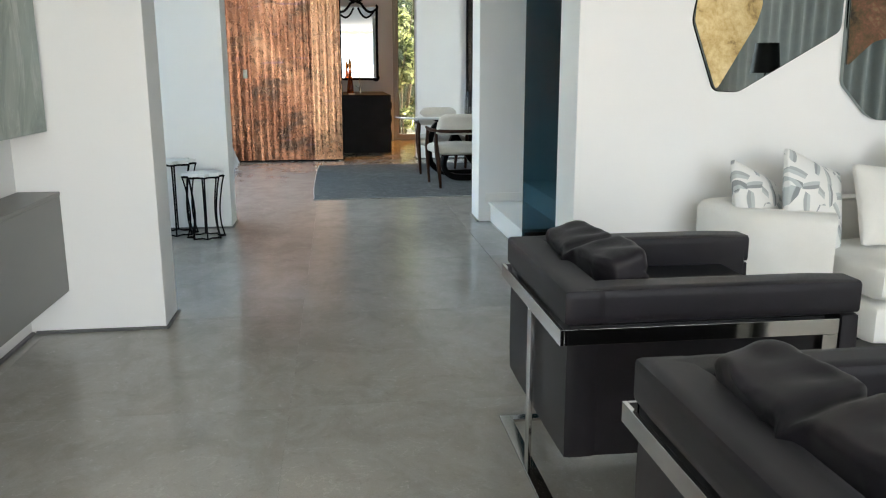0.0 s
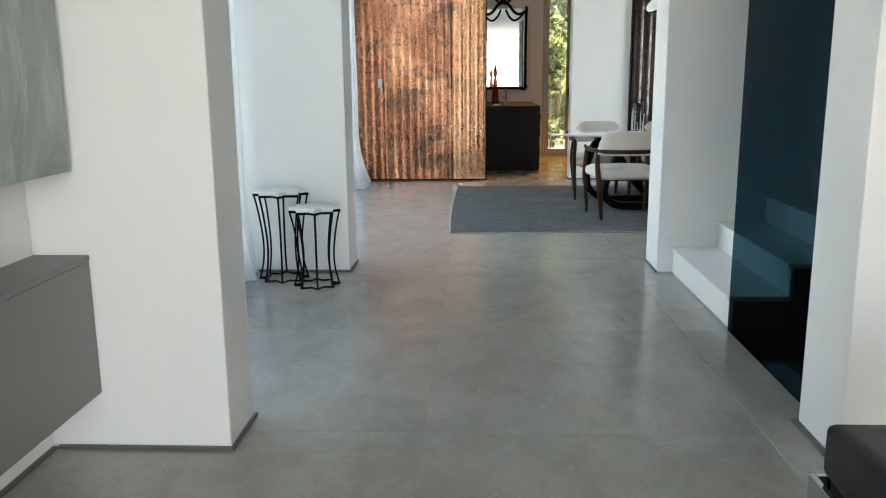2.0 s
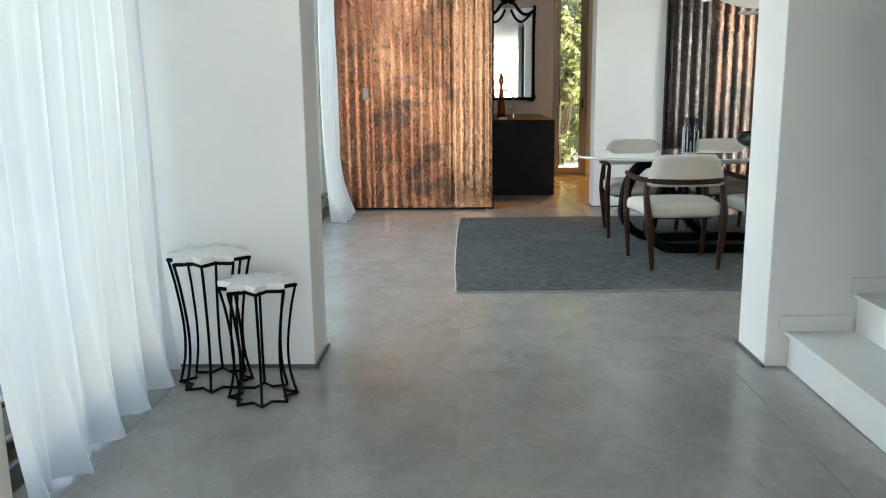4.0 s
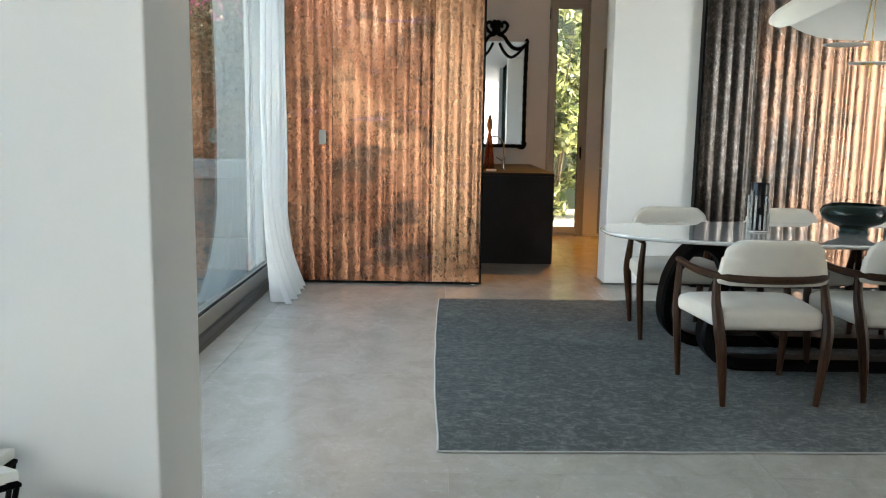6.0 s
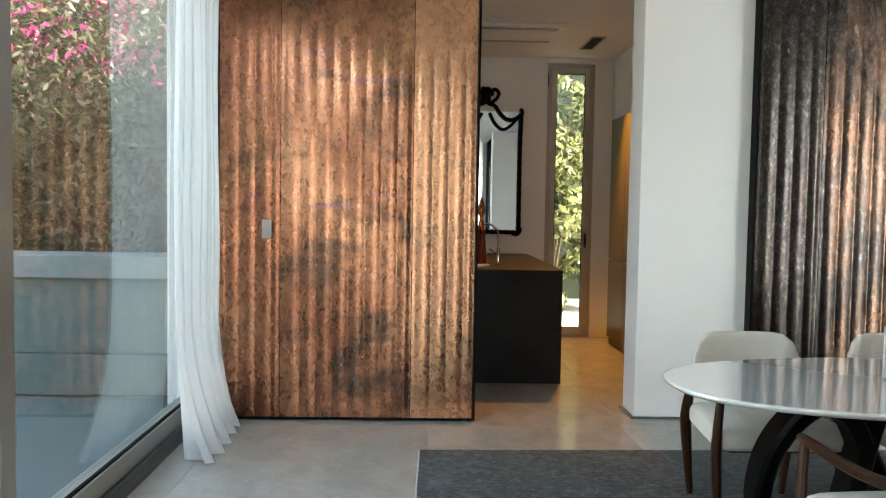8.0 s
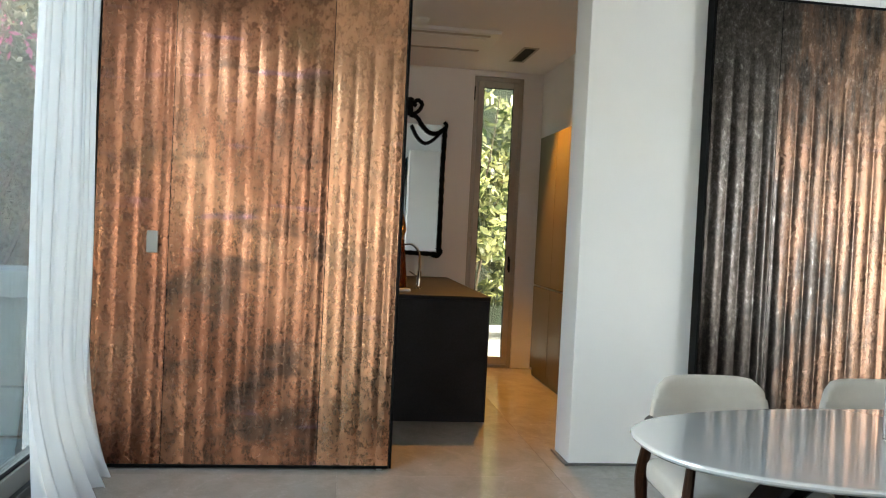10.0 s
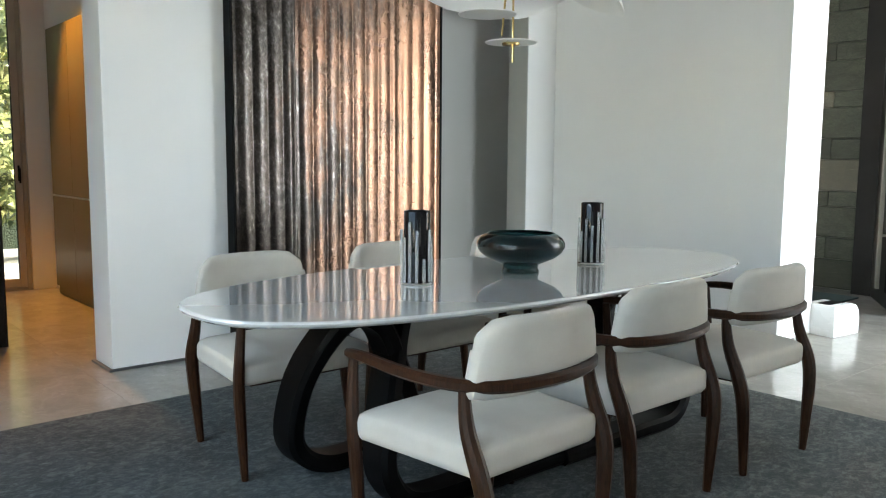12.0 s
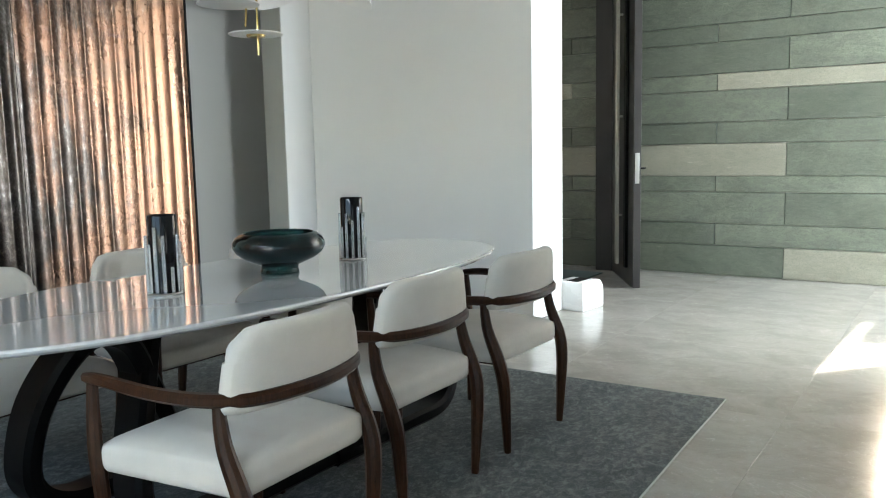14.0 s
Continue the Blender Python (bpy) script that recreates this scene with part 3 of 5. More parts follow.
# unseen soffit, sloped to give the sun patch its slanted edge
tagged(part("wall_stone_backing_header", prism([(7.60, 5.8, 1.69), (7.60, 6.27, 1.69), (7.60, 6.88, 2.21), (7.60, 7.21, 2.50), (7.60, 7.21, TOP), (7.60, 5.8, TOP)], 0.25, 0), "wall", smooth=False), "unseen wall above the hall window, sloped to cut the sun patch", "wall", kind="structure")
floor = tagged(part("floor", boxes(((-1.92, -5.5, -0.12), (1.30, 15.0, -0.004)), ((1.30, -5.5, -0.12), (7.9, 3.68, -0.004)), ((1.30, 4.86, -0.12), (4.5, 15.0, -0.004)), ((3.3, 3.68, -0.12), (7.9, 4.86, -0.004)), ((4.5, 4.86, -0.12), (7.9, 13.5, -0.004)), ((4.5, 13.5, -0.12), (7.6, 15.0, -0.004))), "grout"),
               "large grey stone-look floor slabs with fine joints", "floor", kind="structure")

# skirting: slim dark metal lines at the foot of the piers
def skirt(name, *pairs):
    return tagged(part(name, boxes(*pairs, bevel=0.002), "trim"), "slim dark metal skirting strip along the wall foot", "baseboard", kind="structure")


skirt("baseboard_pillar_living", ((-1.50, 3.398, 0), (-0.864, 3.414, 0.014)), ((-0.875, 3.414, 0), (-0.862, 3.715, 0.014)))
skirt("baseboard_pillar_dining", ((-1.60, 6.124, 0), (-0.867, 6.139, 0.014)), ((-0.877, 6.139, 0), (-0.865, 6.472, 0.014)))
skirt("baseboard_west", ((WEST, -5.3, 0), (WEST + 0.018, 3.397, 0.014)))
skirt("baseboard_living_north", ((1.192, 3.335, 0), (1.214, 3.705, 0.014)), ((1.214, 3.333, 0), (6.3, 3.349, 0.014)))
skirt("baseboard_stair_north", ((1.193, 6.128, 0), (1.204, 6.513, 0.014)), ((1.204, 6.504, 0), (4.45, 6.518, 0.014)))
skirt("baseboard_partition", ((1.165, 11.32, 0), (1.187, 11.65, 0.014)), ((1.187, 11.325, 0), (3.05, 11.339, 0.014)))


# ---- west glazing ----
def sliding_window(name, y0, y1, posts, label):
    """A floor-to-ceiling aluminium sliding window; the sashes run in two tracks."""
    w = thing(name, (0, 0, 0), label, "window", kind="structure")
    part("sill_track", boxes(((-1.90, y0, 0.0), (-1.635, y1, 0.035)), ((-1.655, y0, 0.0355), (-1.637, y1, 0.085)), ((-1.782, y0, 0.0355), (-1.768, y1, 0.075)), bevel=0.003), "aludark", w)
    part("head_track", box((-1.90, y0, TOP - 0.05), (-1.637, y1, TOP - 0.002), 0.003), "aludark", w)
    edges = [y0, *posts, y1]
    for k, (a, b) in enumerate(zip(edges, edges[1:])):
        x0, x1 = (-1.885, -1.790) if k % 2 == 0 else (-1.762, -1.662)
        if k % 2 == 0 and k < len(posts):
            b += 0.10
        sash = part("sash", boxes(((x0, a, 0.086), (x1, b, 0.185)), ((x0, a, TOP - 0.14), (x1, b, TOP - 0.051)), ((x0, a, 0.186), (x1, a + 0.105, TOP - 0.141)), ((x0, b - 0.105, 0.186), (x1, b, TOP - 0.141)), bevel=0.004), "alu", w)
        part("gasket", boxes(((x1 - 0.03, a + 0.1055, 0.1865), (x1 - 0.012, a + 0.115, TOP - 0.142)), ((x1 - 0.03, a + 0.1055, 0.1865), (x1 - 0.012, b - 0.106, 0.196))), "blackmetal", sash)
        pane = part("pane", box((x1 - 0.05, a + 0.10, 0.18), (x1 - 0.042, b - 0.10, TOP - 0.135)), "pane", sash)
        pane.visible_shadow = False
    if posts:
        part("brush_seal", box((-1.764, posts[0] - 0.006, 0.036), (-1.70, posts[0] + 0.04, 0.0855), 0.004), "blackmetal", w)
    return w


sliding_window("window_dining", 6.465, 11.335, (8.73,), "full-height aluminium sliding window onto the terrace")
sliding_window("window_hall", 3.708, 6.135, (), "full-height aluminium window behind a sheer curtain")


def curtain(name, x, y0, y1, folds, label, flare=0.05, z1=TOP - 0.005, lean=0.0):
    """A sheer curtain in soft upright folds that spills a little on the floor."""
    ny, nz = folds * 8, 26
    verts, faces = [], []
    rnd = random.Random(len(label))
    phase = [rnd.uniform(-0.9, 0.9) for _ in range(folds + 1)]
    size = [rnd.uniform(0.6, 1.25) for _ in range(folds + 1)]
    for k in range(nz + 1):
        t = k / nz
        low = max(0.0, 1 - t / 0.28) ** 2
        z = 0.006 + (z1 - 0.006) * t
        for i in range(ny + 1):
            u = i / ny
            f = min(folds - 1, int(u * folds))
            a = 2 * math.pi * u * folds + phase[f] * 0.6
            depth = (0.022 + 0.014 * low) * size[f]
            y = y0 + (y1 - y0) * u + 0.010 * math.sin(a * 2 + phase[f]) + lean * low * u
            xx = x + depth * math.sin(a) + flare * low * (0.6 + 0.5 * math.sin(3.1 * u * folds + 1)) + 0.006 * math.sin(9 * t + 5 * u)
            verts.append((xx, y, z + (0.012 * rnd.random() if k == 0 else 0)))
    for k in range(nz):
        for i in range(ny):
            a = k * (ny + 1) + i
            faces.append((a, a + 1, a + ny + 2, a + ny + 1))
    me = bpy.data.meshes.new(name)
    me.from_pydata(verts, [], faces)
    me.materials.append(M["sheer"])
    ob = finish(new(name, me), True, 180)
    return tagged(ob, label, "curtain")


curtain("curtain", -1.545, 10.28, 11.185, 10, "sheer white floor-length curtain gathered beside the copper door", 0.15, lean=0.0)
curtain("curtain", -1.555, 4.75, 6.09, 10, "sheer white floor-length curtain drawn behind the star stools", 0.08)

# ---- staircase ----
stair = thing("staircase", (1.290, 4.872, 0), "white stone staircase with straight treads rising along a wall", "staircase", kind="structure")
for k in range(11):
    part("riser", box((0.018 + k * 0.295, 0, 0.0 if k == 0 else k * 0.174 - 0.02), (0.018 + (k + 1) * 0.295 + 0.018, 1.264, (k + 1) * 0.174 - 0.021), 0.002), "lampshade", stair)
    part("tread", box((k * 0.295, -0.002, (k + 1) * 0.174 - 0.02), (0.295 + k * 0.295 + 0.02, 1.264, (k + 1) * 0.174), 0.003), "lampshade", stair)
    part("skirting", box((k * 0.295 - 0.012 if k else -0.03, 1.252, (k + 1) * 0.174 + 0.001), (k * 0.295 + 0.29, 1.262, (k + 1) * 0.174 + 0.075), 0.002), "lampshade", stair)
outline = [(0.03, -0.026, -1.39)]
for k in range(11):
    outline += [(k * 0.295 + 0.03, -0.026, (k + 1) * 0.174 - 0.024), ((k + 1) * 0.295 + 0.03, -0.026, (k + 1) * 0.174 - 0.024)]
outline.append((11 * 0.295 + 0.03, -0.026, -1.39))
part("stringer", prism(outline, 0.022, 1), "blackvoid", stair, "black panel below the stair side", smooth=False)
guard = thing("glass_guard", (1.30, 0, 0), "tall dark tinted glass screen beside the staircase", "glass screen", kind="structure")
gp = part("pane", box((-0.006, 3.68, 0.0), (0.006, 4.852, TOP - 0.003), 0.001), "tinted", guard)
gp.visible_shadow = False
part("kerb", box((0.012, 3.68, -0.3), (0.10, 4.32, 0.012), 0.003), "whitepaint", guard, "pale stone kerb")


# ---- copper doors ----
def corrugated(x0, x1, z0, z1, pitch=0.104, depth=0.0075, flat=0.02):
    """A sheet with round upright ribs between flat margins, and a thickness."""
    n = max(24, int((x1 - x0) / pitch * 16))
    rows = 16
    bm = bmesh.new()
    layers = []
    for back in (0.0, 0.003):
        grid = []
        for k in range(rows + 1):
            z = z0 + (z1 - z0) * k / rows
            line = []
            for i in range(n + 1):
                x = x0 + (x1 - x0) * i / n
                edge = min(x - x0, x1 - x)
                w = max(0.0, min(1.0, (edge - flat * 0.3) / 0.03))
                rib = abs(math.sin(math.pi * (x - x0 - flat) / pitch)) ** 0.85
                wob = (1 + 0.45 * noise.noise((x * 3, z * 1.7, 2.0))) * min(1, max(0.16, (z1 - z) / 0.95)) * min(1, max(0.45, 0.45 + (z - z0) / 0.6))
                y = -depth * w * wob * rib + back + 0.002 * noise.noise((x * 4, z * 2, 9.0))
                line.append(bm.verts.new((x, y, z)))
            grid.append(line)
        layers.append(grid)
    for grid in layers:
        for a, b in zip(grid, grid[1:]):
            for i in range(n):
                bm.faces.new((a[i], a[i + 1], b[i + 1], b[i]))
    f, g = layers
    for i in range(n):
        bm.faces.new((f[0][i], f[0][i + 1], g[0][i + 1], g[0][i]))
        bm.faces.new((f[-1][i], f[-1][i + 1], g[-1][i + 1], g[-1][i]))
    for k in range(rows):
        bm.faces.new((f[k][0], f[k + 1][0], g[k + 1][0], g[k][0]))
        bm.faces.new((f[k][-1], f[k + 1][-1], g[k + 1][-1], g[k][-1]))
    return bm


def copper_door(at, width, height, cuts, kinds, label):
    d = thing("sliding_door", at, label, "door", "corrugated copper doors")
    part("panel", box((0.0, 0.025, 0.012), (width, 0.085, height), 0.003), "blackmetal", d, "black steel backing panel")
    for name, a, b in (("frame", (-0.006, -0.004, 0.008), (0.006, 0.085, height)), ("frame", (width - 0.006, -0.004, 0.008), (width + 0.008, 0.085, height)), ("frame", (0.008, -0.004, 0.006), (width - 0.008, 0.024, 0.022)), ("frame", (0.008, -0.004, height - 0.016), (width - 0.008, 0.024, height))):
        part(name, box(a, b, 0.002), "blackmetal", d)
    edges = [0.010, *cuts, width - 0.010]
    for a, b, kind in zip(edges, edges[1:], kinds):
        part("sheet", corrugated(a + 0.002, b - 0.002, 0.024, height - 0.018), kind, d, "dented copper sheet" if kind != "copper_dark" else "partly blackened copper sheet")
    part("floor_guide", box((width - 0.075, -0.012, 0.0), (width - 0.045, 0.02, 0.007), 0.002), "steel", d)
    return d


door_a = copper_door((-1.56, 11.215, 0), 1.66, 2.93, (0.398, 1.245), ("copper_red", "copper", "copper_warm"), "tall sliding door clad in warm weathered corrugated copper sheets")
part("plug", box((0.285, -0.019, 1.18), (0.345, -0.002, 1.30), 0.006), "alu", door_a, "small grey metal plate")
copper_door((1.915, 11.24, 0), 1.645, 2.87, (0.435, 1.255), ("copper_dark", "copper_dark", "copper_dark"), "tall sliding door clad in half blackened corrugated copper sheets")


# ---- rug ----
def make_rug():
    r = thing("rug", (-0.238, 7.535, 0), "large worn blue-grey wool rug with a pale bound edge", "rug", turn=1.5)
    bm = bmesh.new()
    nx, ny, w, d = 60, 48, 3.95, 3.03
    grid = []

    def slant(x, y):
        """The woven side is not quite square and bows a little."""
        return (1 - x / w) * (0.072 * y / d - 0.022 * math.sin(math.pi * y / d))

    for j in range(ny + 1):
        row = []
        for i in range(nx + 1):
            x, y = w * i / nx, d * j / ny
            x += slant(x, y)
            if i in (0, nx):
                x += 0.012 * noise.noise((0.3 * i, y * 2.2, 4))
            if j in (0, ny):
                y += 0.010 * noise.noise((x * 1.7, 0.3 * j, 8))
            row.append(bm.verts.new((x, y, 0.011 + 0.0025 * noise.noise((x * 2.5, y * 2.5, 1)))))
        grid.append(row)
    for a, b in zip(grid, grid[1:]):
        for i in range(nx):
            bm.faces.new((a[i], a[i + 1], b[i + 1], b[i]))
    rim = [e for e in bm.edges if e.is_boundary]
    made = bmesh.ops.extrude_edge_only(bm, edges=rim)["geom"]
    for v in made:
        if isinstance(v, bmesh.types.BMVert):
            v.co.z = 0.0008
    part("field", bm, "rug", r, angle=60)
    for x in (-0.004,):
        pts = [Vector((x + slant(0, d * k / 60) + 0.012 * noise.noise((0.0 if x < 1 else 18.0, d * k / 60 * 2.2, 4)), d * k / 60, 0.007)) for k in range(61)]
        part("edge_binding", sweep(pts, ring_profile(0.0048, 6), (1, 0, 0)), "binding", r, "pale bound edge")
    pts = [Vector((w * k / 60, -0.002 + 0.010 * noise.noise((w * k / 60 * 1.7, 0.0, 8)), 0.006)) for k in range(61)]
    part("edge_binding", sweep(pts, ring_profile(0.0042, 6), (0, 1, 0)), "binding", r, "pale bound edge")


make_rug()


# ---- dining table ----
def oval(a, b, n=72, power=2.5):
    out = []
    for i in range(n):
        c, s = math.cos(2 * math.pi * i / n), math.sin(2 * math.pi * i / n)
        out.append((math.copysign(abs(c) ** (2 / power), c) * a, math.copysign(abs(s) ** (2 / power), s) * b))
    return out


def make_table():
    t = thing("dining_table", (2.09, 9.03, 0.012), "oval dining table with glossy white top and black looped base", "table")
    bm = bmesh.new()
    rings = []
    for inset, z in ((0.016, 0.720), (0.004, 0.728), (0.0, 0.736), (0.003, 0.741), (0.008, 0.7428), (0.014, 0.743), (0.022, 0.743), (0.08, 0.743)):
        rings.append([bm.verts.new((x, y, z)) for x, y in oval(1.400 - inset, 0.555 - inset)])
    for p, q in zip(rings, rings[1:]):
        for i in range(72):
            bm.faces.new((p[i], p[(i + 1) % 72], q[(i + 1) % 72], q[i]))
    bm.faces.new(rings[0][::-1])
    bm.faces.new(rings[-1])
    part("tabletop", bm, "marble", t, "glossy white tabletop", angle=25)
    part("underframe", rbox((0.95, 0.26, 0.012), 0.01, 3, lambda q: q + Vector((0, 0, 0.704))), "blackmetal", t)
    flat = bar_profile(0.068, 0.034, 0.016)
    # near strand: along the floor, up at the foot, crossing to the top
    near = [(0.0, -0.25, 0.034), (-0.5, -0.25, 0.034), (-0.74, -0.25, 0.05), (-0.84, -0.24, 0.15), (-0.82, -0.20, 0.28), (-0.72, -0.10, 0.45), (-0.63, -0.02, 0.60), (-0.56, 0.02, 0.70)]
    # loop strand: along the floor at the far side, round the end, over the top and down through the crossing
    far = [(0.0, 0.27, 0.034), (-0.5, 0.27, 0.034), (-0.78, 0.26, 0.042), (-0.945, 0.20, 0.17), (-0.975, 0.10, 0.40), (-0.935, 0.0, 0.58), (-0.845, -0.05, 0.672), (-0.74, -0.06, 0.63), (-0.66, -0.05, 0.48), (-0.55, 0.03, 0.32), (-0.42, 0.12, 0.16), (-0.28, 0.20, 0.05)]
    for turn in (1, -1):
        for strand in (near, far):
            pts = spline([(x * turn, y * turn, z) for x, y, z in strand], 8)
            part("base_loop", sweep(pts, flat, (0, 1, 0)), "blackmetal", t, "black sculptural ribbon base", angle=40)


make_table()


# ---- dining chairs ----
def make_chair(at, turn, label):
    """Origin on the rug under the seat; the sitter faces +y."""
    c = thing("dining_chair", at, label, "chair", "chairs round the dining table", turn)

    def seat_bend(q):
        k = 1 + 0.09 * (q.y / 0.27)
        dome = 0.022 * max(0, 1 - (q.x / 0.33) ** 2) * max(0, 1 - (q.y / 0.30) ** 2) if q.z > 0 else 0
        front = -0.012 * max(0, q.y - 0.15) / 0.12 if q.z > 0 else 0
        return Vector((q.x * k, q.y + 0.03, q.z + 0.411 + dome + front))

    part("seat", rbox((0.284, 0.260, 0.051), 0.038, 11, seat_bend), "cream", c, "cream upholstered seat", angle=80)
    part("seat_frame", rbox((0.215, 0.195, 0.006), 0.003, 3, lambda q: Vector((q.x * (1 + 0.09 * q.y / 0.27), q.y + 0.03, q.z + 0.352))), "walnut", c)

    def back_bend(q):
        u = q.x / 0.255
        taper = 1 - 0.07 * (q.z / 0.10)
        round_top = -0.042 * max(0, abs(u) - 0.66) ** 2 / 0.1156 if q.z > 0.03 else 0
        return Vector((q.x * taper, q.y - 0.235 + 0.055 * u * u - 0.06 * (q.z + 0.08), q.z + 0.694 + round_top))

    part("backrest", rbox((0.255, 0.030, 0.112), 0.028, 9, back_bend), "cream", c, "cream upholstered curved backrest", angle=80)
    # one bent rail runs from arm to arm round the back
    rail = spline([(-0.300, 0.305, 0.632), (-0.318, 0.20, 0.640), (-0.318, 0.02, 0.632), (-0.285, -0.14, 0.627), (-0.19, -0.235, 0.622), (0, -0.268, 0.620), (0.19, -0.235, 0.622), (0.285, -0.14, 0.627), (0.318, 0.02, 0.632), (0.318, 0.20, 0.640), (0.300, 0.305, 0.632)], 6)
    part("arm_rail", sweep(rail, bar_profile(0.0155, 0.0155, 0.008), (0, 0, 1), scale=lambda u: 0.82 + 0.36 * math.sin(math.pi * u) ** 0.5), "walnut", c, "bent walnut arm rail")
    for s in (-1, 1):
        front = spline([(s * 0.292, 0.288, 0.625), (s * 0.302, 0.282, 0.46), (s * 0.300, 0.272, 0.34), (s * 0.290, 0.268, 0.16), (s * 0.280, 0.265, 0.0)], 6)
        part("leg", sweep(front, ring_profile(0.0225, 10), (0, 1, 0), scale=lambda u: 0.52 + 0.48 * math.sin(math.pi * min(1, u * 0.8 + 0.12)) ** 1.2), "walnut", c)
        back = spline([(s * 0.262, -0.165, 0.622), (s * 0.268, -0.186, 0.51), (s * 0.266, -0.232, 0.395), (s * 0.256, -0.250, 0.30), (s * 0.242, -0.252, 0.15), (s * 0.229, -0.25, 0.0)], 6)
        part("leg", sweep(back, ring_profile(0.027, 10), (0, 1, 0), scale=lambda u: 0.46 + 0.54 * math.sin(math.pi * min(1, u * 0.82 + 0.10)) ** 1.3), "walnut", c)
    return c


chair = make_chair((1.347, 8.382, 0.0125), 2.0, "walnut dining armchair with cream upholstered seat and curved back")
for x, y, turn in ((2.082, 8.462, 0.0), (2.797, 8.450, -1.8), (1.314, 9.645, 180), (2.07, 9.645, 180.6), (2.85, 9.645, 179.5)):
    copy_thing(chair, pose(x, y, 0.0125, 0, 0, turn))


# ---- on the table ----
TABLE_Z = 0.756


def make_vase(at, turn):
    v = thing("vase", at, "smoked black glass cylinder vase ringed by clear glass rods", "vase", "vases on the dining table", turn)
    part("cylinder", lathe([(0, 0.004), (0.049, 0.004), (0.051, 0.008), (0.051, 0.276), (0.049, 0.280), (0.046, 0.276), (0.046, 0.014), (0, 0.014)], 28), "smokeglass", v, "smoked glass cylinder")
    part("base", lathe([(0, 0), (0.064, 0), (0.065, 0.004), (0.062, 0.008), (0.050, 0.009)], 28), "chrome", v, "thin chromed base ring")
    rnd = random.Random(3)
    for k in range(13):
        a = 2 * math.pi * k / 13
        h = rnd.choice((0.10, 0.13, 0.15, 0.18, 0.21, 0.24))
        rod = lathe([(0, 0.009), (0.0054, 0.009), (0.006, 0.012), (0.006, h - 0.003), (0.0045, h), (0, h)], 10)
        bmesh.ops.translate(rod, verts=rod.verts[:], vec=(0.0582 * math.cos(a), 0.0582 * math.sin(a), 0))
        part("rod", rod, "rodglass", v, "clear glass rod")
    return v


vase = make_vase((1.60, 9.05, TABLE_Z), 10)
copy_thing(vase, pose(2.61, 9.03, TABLE_Z, 0, 0, 55))
bowl = part("bowl", lathe([(0, 0.004), (0.060, 0), (0.078, 0.0), (0.080, 0.005), (0.074, 0.020), (0.078, 0.033), (0.108, 0.046), (0.146, 0.062), (0.174, 0.084), (0.187, 0.108), (0.186, 0.128), (0.174, 0.148), (0.156, 0.161), (0.142, 0.166), (0.138, 0.162), (0.152, 0.152), (0.168, 0.138), (0.175, 0.120), (0.172, 0.104), (0.156, 0.084), (0.120, 0.066), (0.07, 0.054), (0, 0.050)], 56), "tealglass")
bowl.matrix_world = pose(2.155, 9.04, TABLE_Z)
tagged(bowl, "squat dark teal glass bowl on a small foot", "bowl")


